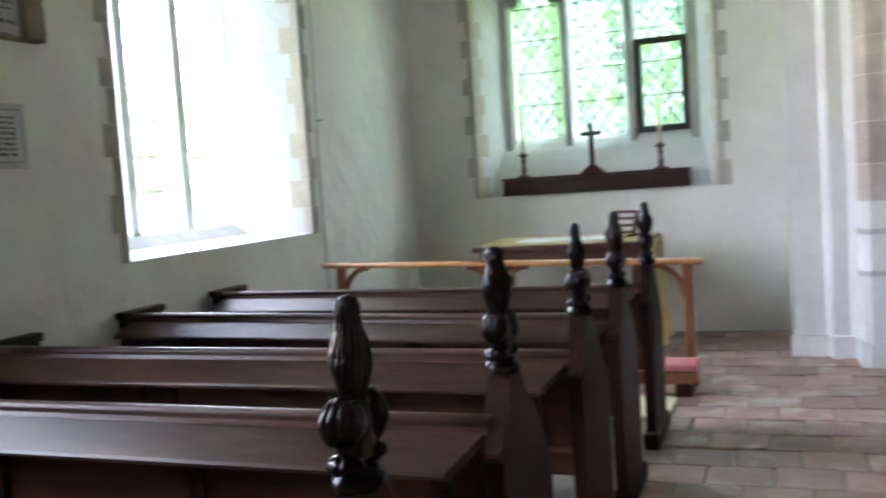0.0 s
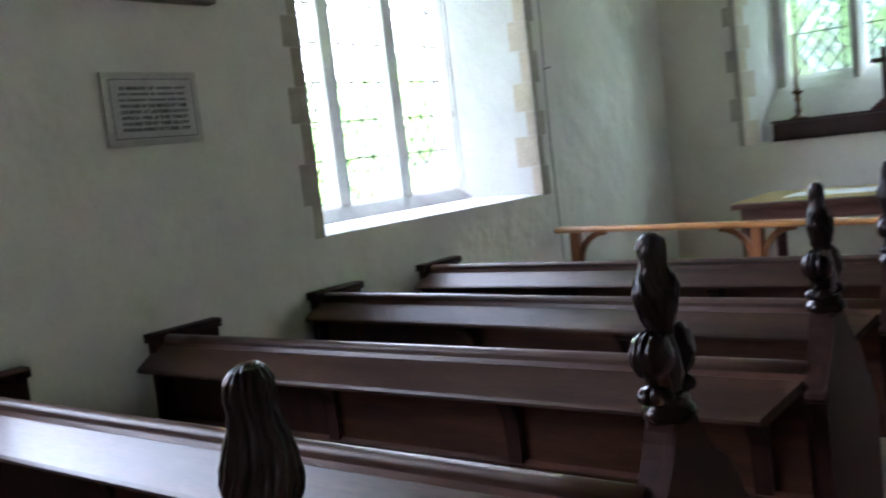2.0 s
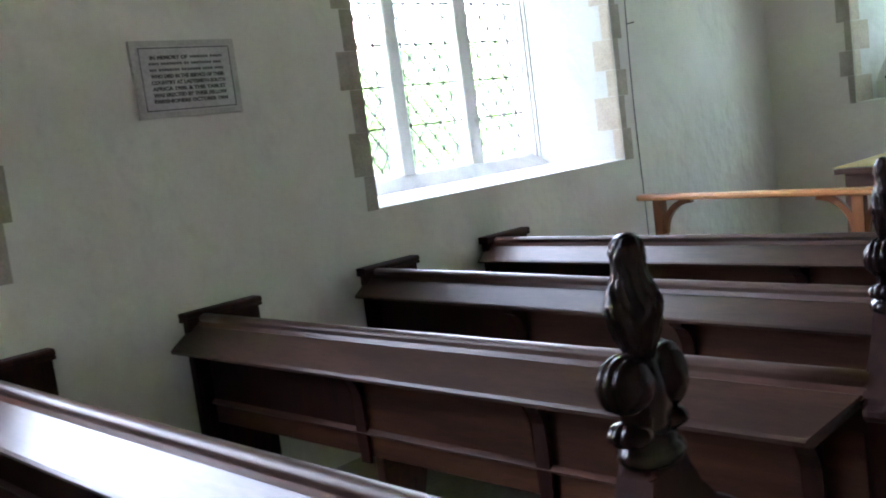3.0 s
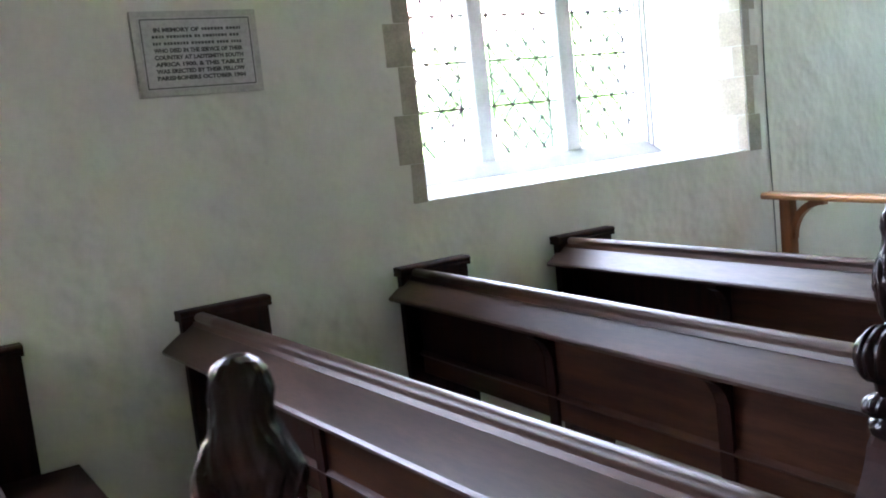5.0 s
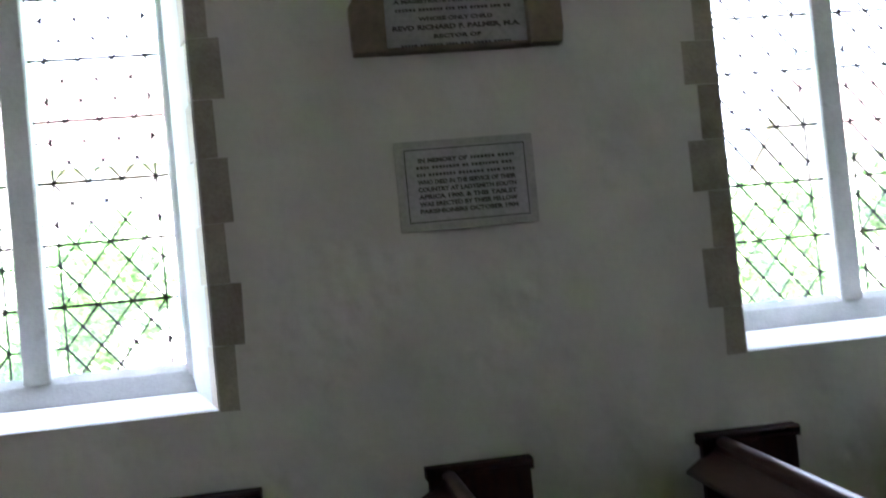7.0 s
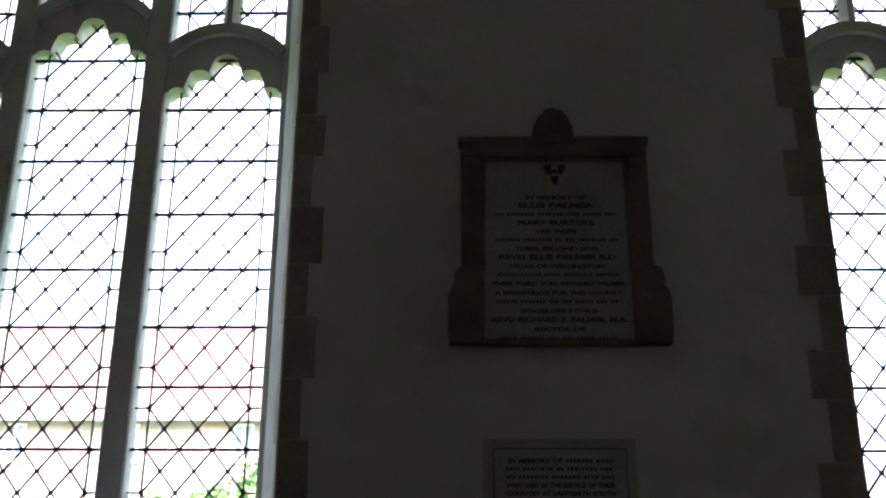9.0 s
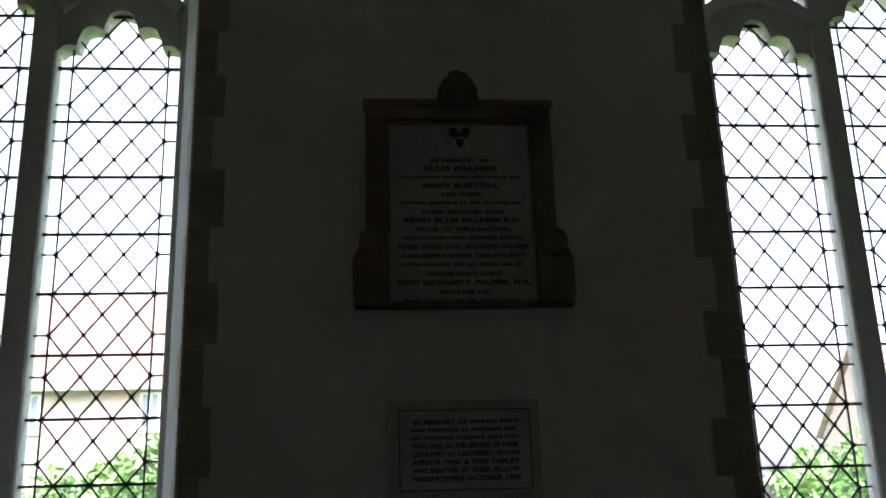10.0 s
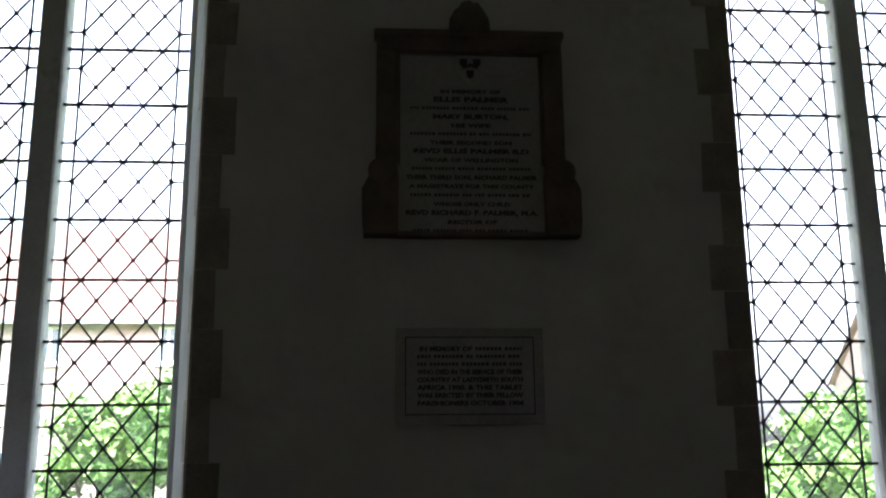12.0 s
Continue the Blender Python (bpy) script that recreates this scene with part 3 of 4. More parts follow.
def folded(bm, profile, cx, cy, folds, depth, squash, turn=0.0, seed=0):
    """A bud of folded leaves that twist and swell unevenly."""
    r = random.Random(seed)
    size = [r.uniform(0.7, 1.25) for _ in range(folds)]
    steps = folds * 12
    fine = []
    for (r0, z0), (r1, z1) in zip(profile, profile[1:]):
        fine += [(r0 + (r1 - r0) * k / 5, z0 + (z1 - z0) * k / 5) for k in range(5)]
    fine.append(profile[-1])
    rings = []
    for rad, z in fine:
        ring = []
        for i in range(steps):
            a = 2 * math.pi * i / steps
            w = (a / (2 * math.pi) * folds) % folds
            k = 1 + depth * size[int(w) % folds] * (1.7 * abs(math.sin(math.pi * w)) ** 0.8 - 1)
            k += 0.03 * math.sin(2 * a + z * 70) * min(1.0, (1.266 - z) / 0.03)
            for j in range(8):
                lo, hi = (1.080, 1.192 + 0.012 * size[j % folds]) if j % 2 else (1.135, 1.262)
                t = (z - lo) / (hi - lo)
                if 0 < t < 1:
                    off = (a - j * math.pi / 4 - 0.5 * seed + 0.5 * math.sin(3 * t + j) + math.pi) % (2 * math.pi) - math.pi
                    edge = 0.46 * math.sin(math.pi * t) ** 0.7 - abs(off)
                    if edge > 0 and seed > 1:
                        k += (0.15 if j % 2 else 0.10) * min(1.0, edge / 0.10) * (1 - 0.5 * max(0.0, 1 - abs(off) / 0.07)) * min(1.0, t * 4)
            b = a + turn * (z - 1.08) + 0.09 * math.sin(z * 48 + seed)
            ring.append(bm.verts.new((cx + squash[0] * rad * k * math.cos(b), cy + squash[1] * rad * k * math.sin(b), z)))
        rings.append(ring)
    for a, b in zip(rings, rings[1:]):
        for i in range(steps):
            bm.faces.new((a[i], a[(i + 1) % steps], b[(i + 1) % steps], b[i]))
    bm.faces.new(rings[0][::-1])
    bm.faces.new(rings[-1])


def poppyhead(parent, x, seed):
    bm = bmesh.new()
    r = random.Random(seed * 13)
    bud = [(0.021, 1.075), (0.025, 1.098), (0.033, 1.118), (0.039, 1.140), (0.0405, 1.156), (0.038, 1.174), (0.0325, 1.194), (0.0275, 1.210), (0.0250, 1.224), (0.0258, 1.238), (0.0242, 1.251), (0.0175, 1.2605), (0.010, 1.265), (0.003, 1.266)]
    folded(bm, bud, x, 0, 15 if seed == 1 else 9 + 2 * (seed % 3), 0.055 if seed == 1 else 0.030, (0.72, 0.83) if seed == 3 else (0.86, 1.0), r.choice((-1, 1)) * r.uniform(1, 3), seed)
    for s in (-1, 1):
        g = r.uniform(0.96, 1.04)
        drop = 0.0 if s < 0 else 0.010
        ribbed_lobe(bm, x, s * 0.044 * g, 1.062 - drop, 0.036, 0.046 * g, 0.044 + drop, 5, 0.12)
        # small leaf that curls up over the collar
        ribbed_lobe(bm, x, s * 0.046, 0.992, 0.033, 0.028 * g, 0.021, 4, 0.25)
    # flat leaf on both faces and the stem inside
    lathe(bm, [(0.040, 0.972), (0.046, 1.0), (0.052, 1.03), (0.050, 1.06), (0.038, 1.09), (0.020, 1.11)], x, 0, 66, 11, 0.018, (0.56, 1.12))
    # collar
    lathe(bm, [(0.047, 0.942), (0.054, 0.948), (0.057, 0.958), (0.052, 0.968), (0.044, 0.972), (0.046, 0.980), (0.038, 0.988)], x, 0, 28, 0, 0, (0.82, 1.0))
    for v in bm.verts:
        p = Vector((v.co.x, v.co.y, v.co.z)) * 45 + Vector((seed * 7.3, 0, 0))
        k = 0.0024 if v.co.z > 0.99 else 0.0012
        v.co += Vector((noise.noise(p * 2.7), noise.noise(p * 2.7 + Vector((4, 0, 0))), 0)) * k * 0.45
        v.co += Vector((noise.noise(p), noise.noise(p + Vector((9, 0, 0))), 0.6 * noise.noise(p + Vector((0, 9, 0))))) * k
    return part("poppyhead", bm, CARVED, parent, "carved leaf finial of black oak", True)


def sag(bm, amount, seed):
    for v in bm.verts:
        v.co.z += amount * noise.noise(Vector((v.co.x * 0.7, seed * 3.1, 0.0)))
        v.co.y += amount * noise.noise(Vector((v.co.x * 0.9, seed * 5.7, 4.0)))


def long_strip(bm, section, x0, x1, n=14, mitre=None):
    """A moulding section (y, z) drawn along x, with a mitred far end if asked for."""
    rings = []
    for i in range(n + 1):
        ring = []
        for y, z in section:
            end = x1 - (mitre(y) if mitre else 0)
            ring.append(bm.verts.new((x0 + (end - x0) * i / n, y, z)))
        rings.append(ring)
    k = len(section)
    for a, b in zip(rings, rings[1:]):
        for i in range(k):
            bm.faces.new((a[i], a[(i + 1) % k], b[(i + 1) % k], b[i]))
    bm.faces.new(rings[0][::-1])
    bm.faces.new(rings[-1])


def pew(y, aisle_y, drop, lip, lean, seed, label):
    root = thing("pew", pose(0, y, 0), label, "pew", "pews along the north wall")
    xe = 2.640
    # aisle end with sweeping shoulders
    back = [(-0.138, 0.0), (-0.138, 0.742), (-0.152, 0.748), (-0.158, 0.758), (-0.155, 0.770), (-0.146, 0.780), (-0.140, 0.792), (-0.126, 0.812), (-0.106, 0.838), (-0.085, 0.863), (-0.067, 0.888), (-0.055, 0.912), (-0.049, 0.932), (-0.047, 0.948)]
    wing = [(0.047, 0.948), (0.048, 0.930), (0.052, 0.906), (0.062, 0.886), (0.084, 0.868), (0.118, 0.852), (0.156, 0.838), (0.186, 0.820), (0.206, 0.795), (0.218, 0.765), (0.232, 0.735), (0.252, 0.702), (0.280, 0.674), (0.306, 0.655), (0.320, 0.640), (0.318, 0.626), (0.302, 0.618), (0.302, 0.0)]
    bm = bmesh.new()
    prism(bm, back + wing, xe - 0.027, xe + 0.027, "x", 0.012)
    for v in bm.verts:
        t = max(0.0, min(1.0, (v.co.z - 0.77) / 0.14))
        v.co.x = xe + (v.co.x - xe) * (1 + 0.10 * t * t * (3 - 2 * t))
    part("bench_end", bm, BENCH, root)
    bm = bmesh.new()
    box(bm, xe - 0.040, xe + 0.040, -0.178, 0.342, 0.0, 0.085, 0.012)
    part("end_foot", bm, BENCH, root)
    poppyhead(root, xe, seed)
    # wall end with a moulded cap
    bm = bmesh.new()
    box(bm, 0.070, 0.108, -0.165, 0.165, 0.0, 0.845, 0.004)
    wall_end = part("wall_end", bm, BENCH, root)
    bm = bmesh.new()
    prism(bm, [(0.058, 0.838), (0.120, 0.838), (0.124, 0.846), (0.120, 0.853), (0.126, 0.861), (0.124, 0.870), (0.114, 0.875), (0.062, 0.875), (0.056, 0.868), (0.060, 0.852), (0.056, 0.846)], -0.172, 0.172, "y")
    part("end_cap", bm, BENCH, wall_end)
    # moulded cap rail
    bm = bmesh.new()
    cap = [(-0.124, 0.826), (-0.128, 0.832), (-0.123, 0.838), (-0.127, 0.845), (-0.125, 0.853), (-0.117, 0.861), (-0.101, 0.864), (-0.088, 0.861), (-0.080, 0.852), (-0.081, 0.842), (-0.084, 0.836), (-0.084, 0.826)]
    long_strip(bm, cap, 0.126, xe - 0.027)
    sag(bm, 0.004, seed)
    part("cap_rail", bm, CAP, root, "", True)
    # sloping book ledge with a mitred corner at the aisle
    bm = bmesh.new()
    ledge = [(-0.112 + lip * (yy + 0.112), 0.828 + lip * (zz - 0.828)) for yy, zz in ((-0.112, 0.826), (-0.118, 0.831), (-0.236, 0.752), (-0.243, 0.744), (-0.240, 0.733), (-0.228, 0.731), (-0.112, 0.806))]
    long_strip(bm, ledge, 0.085, xe - 0.027, 14, lambda yy: 0.085 * max(0.0, min(1.0, (-0.160 - yy) / 0.08)))
    sag(bm, 0.004, seed)
    part("book_ledge", bm, LEDGE, root)
    bm = bmesh.new()
    long_strip(bm, [(-0.128, 0.836), (-0.134, 0.822), (-0.128, 0.817), (-0.121, 0.829)], 0.12, xe - 0.027)
    sag(bm, 0.004, seed)
    part("ledge_bead", bm, OAK, root)
    # back boards, brackets under the ledge, rail
    posts = [0.990, 1.735, 2.480]
    for a, b in zip([0.108] + posts, posts + [xe - 0.027]):
        bm = bmesh.new()
        box(bm, a + 0.002, b - 0.002, -0.100, -0.082, 0.512, 0.824, 0.002)
        # bay next to the wall in darker oak: its shade is put into the colour
        part("back_panel", bm, BENCH if a < 0.2 else OAK_PANEL, root)
    bm = bmesh.new()
    box(bm, 0.109, xe - 0.028, -0.1025, -0.078, 0.425, 0.510, 0.003)
    part("lower_board", bm, OAK_PANEL, root)
    bm = bmesh.new()
    long_strip(bm, [(-0.1030, 0.500), (-0.116, 0.502), (-0.119, 0.510), (-0.112, 0.516), (-0.1030, 0.522)], 0.109, xe - 0.028)
    part("back_rail", bm, OAK, root)
    for x in posts:
        bm = bmesh.new()
        prism(bm, [(-0.104, 0.405), (-0.117, 0.405), (-0.118, 0.640), (-0.130, 0.672), (-0.152, 0.705), (-0.186, 0.722), (-0.190, 0.738), (-0.104, 0.796)], x - 0.024, x + 0.024, "x", 0.003)
        part("bracket", bm, BENCH, root)
    # seat on the far side
    bm = bmesh.new()
    box(bm, 0.109, xe - 0.028, -0.076, 0.285, 0.410, 0.440, 0.006)
    part("seat", bm, BENCH, root)
    for x in posts[:2]:
        bm = bmesh.new()
        prism(bm, [(-0.06, 0.0), (0.12, 0.0), (0.12, 0.06), (0.10, 0.20), (0.17, 0.408), (-0.06, 0.408)], x - 0.02, x + 0.02, "x", 0.003)
        part("seat_bracket", bm, OAK, root)
    # the old pew stands a little askew and has sunk towards the aisle
    bpy.context.view_layer.update()
    for ob in root.children_recursive:
        sunk = ob.name.split(".")[0] not in ("bench_end", "poppyhead", "end_foot", "edge_bead", "wall_end", "end_cap", "seat_bracket")
        for v in ob.data.vertices:
            t = (v.co.x - 0.09) / 2.550
            v.co.y += (aisle_y - y) * t
            if ob.name.split(".")[0] in ("bench_end", "poppyhead"):
                v.co.x += lean * v.co.z / 1.268
            v.co.z -= drop * t if sunk else 0
    return root


for i, (y, ay, drop, lip, lean, lab) in enumerate(((-1.850, -1.867, 0.028, 1.0, 0.0, "dark oak pew with carved poppyhead end"), (-0.922, -0.955, 0.010, 1.0, -0.020, "dark oak pew with poppyhead end below the tablet wall"),
                                        (-0.064, -0.018, 0.026, 1.0, -0.008, "dark oak pew with worn book ledge and poppyhead"), (0.847, 0.735, 0.014, 0.86, 0.0, "dark oak pew with polished ledge and poppyhead"),
                                        (1.685, 1.680, 0.012, 0.86, 0.0, "foremost dark oak pew before the communion rail"))):
    pew(y, ay, drop, lip, lean, i + 1, lab)


# ---- communion rail ----
def settle(bm):
    """The rail falls a little towards the aisle."""
    for v in bm.verts:
        v.co.z -= 0.02 * v.co.x


def communion_rail():
    y, top = 3.072, 0.884
    root = thing("communion_rail", pose(0, y, 0), "varnished light oak communion rail on posts with curved braces", "altar rail")
    bm = bmesh.new()
    sec = [(-0.048, top - 0.036), (-0.055, top - 0.026), (-0.055, top - 0.012), (-0.046, top - 0.002), (-0.030, top), (0.030, top), (0.046, top - 0.002), (0.055, top - 0.012), (0.055, top - 0.026), (0.048, top - 0.036)]
    long_strip(bm, sec, 0.055, 2.812, 6)
    settle(bm)
    part("handrail", bm, PALE_OAK, root)
    for x, sides in ((0.185, (1,)), (1.405, (-1, 1)), (2.712, (-1,))):
        bm = bmesh.new()
        box(bm, x - 0.032, x + 0.032, -0.032, 0.032, 0.0, top - 0.036, 0.005)
        for v in bm.verts:
            if v.co.z > 0.5:
                v.co.z -= 0.02 * x
        post = part("post", bm, RED_OAK, root)
        bm = bmesh.new()
        box(bm, x - 0.045, x + 0.045, -0.13, 0.13, 0.0, 0.05, 0.008)
        part("post_foot", bm, RED_OAK, post)
        for s in sides:
            bm = bmesh.new()
            pts = [(x + s * (0.028 + 0.20 * (1 - math.cos(t))), 0, top - 0.245 + 0.205 * math.sin(t)) for t in [i * math.pi / 2 / 12 for i in range(13)]]
            sweep(bm, pts, square(0.036, 0.036), Vector((0, 1, 0)))
            settle(bm)
            part("brace", bm, RED_OAK, root)
    return root


communion_rail()


# ---- kneeler before the rail, mat ----
def kneeler():
    root = thing("kneeler", pose(0.03, 2.755, 0), "long low oak kneeler with rose fabric cushion", "kneeler")
    bm = bmesh.new()
    box(bm, 0.25, 2.755, -0.12, 0.12, 0.085, 0.160, 0.006)
    part("frame", bm, RED_OAK, root)
    bm = bmesh.new()
    box(bm, 0.255, 2.75, -0.122, 0.122, 0.161, 0.212, 0.022, 4)
    part("cushion", bm, PINK, root, "rose pink padded cushion", True)
    for x in (0.35, 1.5, 2.66):
        bm = bmesh.new()
        box(bm, x - 0.05, x + 0.05, -0.10, 0.10, 0.0, 0.084, 0.006)
        part("foot", bm, ALTAR_WOOD, root)


kneeler()
bm = bmesh.new()
box(bm, 1.75, 2.660, 2.08, 2.54, 0.004, 0.030, 0.010, 3)
tagged(new("floor_mat", mesh_of("floor_mat", bm, MAT_CLOTH)), "cream woven mat lying on the tiled floor", "mat")


# ---- altar table with its cloth ----
def altar():
    x0, x1, y0, y1, h = 0.985, 2.350, 3.80, 4.70, 0.893
    root = thing("altar_table", pose(0, 0, 0), "dark wooden altar table on plain square legs", "altar")
    bm = bmesh.new()
    box(bm, x0, x1, y0, y1, h - 0.035, h, 0.006)
    part("tabletop", bm, ALTAR_WOOD, root)
    bm = bmesh.new()
    box(bm, x0 + 0.05, x1 - 0.05, y0 + 0.04, y0 + 0.07, h - 0.12, h - 0.036, 0.004)
    box(bm, x0 + 0.05, x1 - 0.05, y1 - 0.07, y1 - 0.04, h - 0.12, h - 0.036, 0.004)
    box(bm, x0 + 0.05, x0 + 0.08, y0 + 0.071, y1 - 0.071, h - 0.12, h - 0.036, 0.004)
    box(bm, x1 - 0.08, x1 - 0.05, y0 + 0.071, y1 - 0.071, h - 0.12, h - 0.036, 0.004)
    part("apron", bm, ALTAR_WOOD, root)
    for x in (x0 + 0.07, x1 - 0.09):
        for y in (y0 + 0.08, y1 - 0.10):
            bm = bmesh.new()
            prism(bm, [(x + 0.038 * math.cos(k * math.pi / 4 + 0.39), y + 0.038 * math.sin(k * math.pi / 4 + 0.39)) for k in range(8)], 0.0, h - 0.12, "z", 0.003)
            part("leg", bm, ALTAR_WOOD, root)
    # cloth over the top, hanging to the floor at the south end
    bm = bmesh.new()
    nx, ny = 40, 26
    grid = []
    length = (x1 - x0) + 0.87
    for i in range(nx + 1):
        s = length * i / nx
        row = []
        for j in range(ny + 1):
            y = y0 - 0.012 + (y1 - y0 + 0.024) * j / ny
            if s <= x1 - x0 + 0.015:
                p = (x0 + s - 0.006, y, h + 0.009 + 0.0015 * noise.noise(Vector((s * 9, y * 9, 0))))
            else:
                d = s - (x1 - x0) - 0.015
                wave = 0.020 * math.sin(y * 15) * d / 0.75 + 0.03 * (d / 0.75) ** 3
                p = (x1 + 0.012 + wave, y, h - d)
            row.append(bm.verts.new(p))
        grid.append(row)
    for i in range(nx):
        for j in range(ny):
            bm.faces.new((grid[i][j], grid[i + 1][j], grid[i + 1][j + 1], grid[i][j + 1]))
    bmesh.ops.solidify(bm, geom=bm.faces, thickness=-0.004)
    tagged(new("altar_cloth", mesh_of("altar_cloth", bm, YELLOW, True)), "pale yellow cloth draped over the altar table", "cloth")
    bm = bmesh.new()
    box(bm, 1.28, 2.12, 4.02, 4.36, h + 0.014, h + 0.018, 0.001)
    tagged(new("linen_runner", mesh_of("linen_runner", bm, WHITE_CLOTH)), "folded white linen lying on the yellow altar cloth", "cloth")
    return root


altar()


def missal_stand():
    root = thing("book_stand", pose(2.10, 4.28, 0.907, 0, 0, -25), "small red-brown wooden book stand on the altar", "book stand")
    h, w = 0.200, 0.20
    lean = 0.07
    for s in (-1, 1):
        bm = bmesh.new()
        bar(bm, (s * w / 2, 0, 0.0), (s * w / 2, lean, h), 0.026, 0.022, Vector((1, 0, 0)))
        part("upright", bm, MAHOGANY, root)
        bm = bmesh.new()
        bar(bm, (s * w / 2, -0.09, 0.009), (s * w / 2, 0.12, 0.009), 0.018, 0.018)
        part("foot", bm, MAHOGANY, root)
    for z in (0.085, 0.14, 0.192):
        bm = bmesh.new()
        bar(bm, (-w / 2, lean * z / h, z), (w / 2, lean * z / h, z), 0.018, 0.022)
        part("slat", bm, MAHOGANY, root)
    bm = bmesh.new()
    box(bm, -w / 2, w / 2, -0.07, 0.0, 0.030, 0.044, 0.003)
    part("book_rest", bm, MAHOGANY, root)


missal_stand()

# ---- shelf in the east window with cross and candlesticks ----
SX0, SX1, SZ0, SZ1 = 0.885, 2.568, 1.262, 1.424
shelf = thing("altar_shelf", pose(0, 0, 0), "black-brown wooden retable shelf in the window recess", "shelf")
bm = bmesh.new()
box(bm, SX0 + 0.01, SX1 - 0.01, YE - 0.04, YE + 0.16, SZ0 + 0.0, SZ1 - 0.022, 0.004)
part("body", bm, SHELF, shelf)
bm = bmesh.new()
box(bm, SX0, SX1, YE - 0.055, YE + 0.165, SZ1 - 0.021, SZ1, 0.005)
part("top_board", bm, SHELF, shelf)
bm = bmesh.new()
box(bm, SX0 + 0.005, SX1 - 0.005, YE - 0.050, YE - 0.041, SZ0 + 0.002, SZ0 + 0.022, 0.003)
part("lower_bead", bm, SHELF, shelf)


def cross(x, y, z):
    root = thing("altar_cross", pose(x, y, z), "dark wooden cross on a stepped base on the shelf", "cross")
    bm = bmesh.new()
    for i, w in enumerate((0.10, 0.072, 0.046)):
        box(bm, -w, w, -w * 0.6, w * 0.6, i * 0.024, (i + 1) * 0.024, 0.004)
    part("base", bm, MAHOGANY, root)
    bm = bmesh.new()
    box(bm, -0.020, 0.020, -0.012, 0.012, 0.0725, 0.45, 0.003)
    part("upright", bm, SHELF, root)
    for side in (-1, 1):
        bm = bmesh.new()
        box(bm, min(side * 0.094, side * 0.0205), max(side * 0.094, side * 0.0205), -0.012, 0.012, 0.338, 0.374, 0.003)
        part("arm", bm, SHELF, root)


def candlestick(x, y, z, tall):
    root = thing("candlestick", pose(x, y, z), "turned bronze candlestick holding a tall cream candle", "candlestick", "candlesticks on the shelf")
    bm = bmesh.new()
    lathe(bm, [(0.050, 0), (0.050, 0.010), (0.030, 0.020), (0.014, 0.036), (0.020, 0.062), (0.013, 0.085), (0.011, 0.125), (0.019, 0.150), (0.012, 0.168), (0.018, 0.190), (0.034, 0.205), (0.034, 0.212), (0.016, 0.214), (0.016, 0.232)], 0, 0, 20)
    for v in bm.verts:
        v.co.x, v.co.y = v.co.x * 1.35, v.co.y * 1.35
    part("stick", bm, BRASS, root, "", True)
    bm = bmesh.new()
    lathe(bm, [(0.0175, 0.226), (0.0165, 0.226 + tall), (0.009, 0.238 + tall), (0.002, 0.240 + tall)], 0, 0, 14)
    part("candle", bm, CANDLE, root, "tall cream wax candle", True)


cross(1.722, YE + 0.03, SZ1)
candlestick(1.085, YE + 0.03, SZ1, 0.42)
candlestick(2.325, YE + 0.03, SZ1, 0.42)


# ---- tablets on the wall between the windows ----
def letters(name, body, size, y, z, x, parent, width=None):
    """A line of raised lettering on the north wall, centred at y, its base at z."""
    cu = bpy.data.curves.new(name, "FONT")
    cu.body, cu.size, cu.align_x = body, size, "CENTER"
    cu.extrude, cu.resolution_u, cu.offset = 0.0006, 2, size * 0.05
    tmp = new(name, cu)
    bpy.context.view_layer.update()
    me = bpy.data.meshes.new_from_object(tmp.evaluated_get(bpy.context.evaluated_depsgraph_get()))
    bpy.data.objects.remove(tmp)
    xs = [v.co.x for v in me.vertices]
    if width and xs:
        k = width / (max(xs) - min(xs))
        for v in me.vertices:
            v.co.x *= k
    me.materials.clear()
    me.materials.append(INK)
    ob = new(name, me)
    ob.parent = parent
    ob.matrix_basis = Matrix(((0, 0, 1, x), (1, 0, 0, y), (0, 1, 0, z), (0, 0, 0, 1)))
    return ob


def bars(bm, x, y0, y1, z, h, seed):
    """Words whose letters cannot be read, as upright marks of a letter's size."""
    r = random.Random(seed)
    y, left = y0, r.randint(3, 8)
    while y < y1 - 0.004:
        e = min(y1, y + r.uniform(0.0065, 0.0105))
        box(bm, x, x + 0.001, y, e, z, z + h)
        y = e + 0.0032
        left -= 1
        if left == 0:
            y, left = y + 0.0075, r.randint(2, 8)


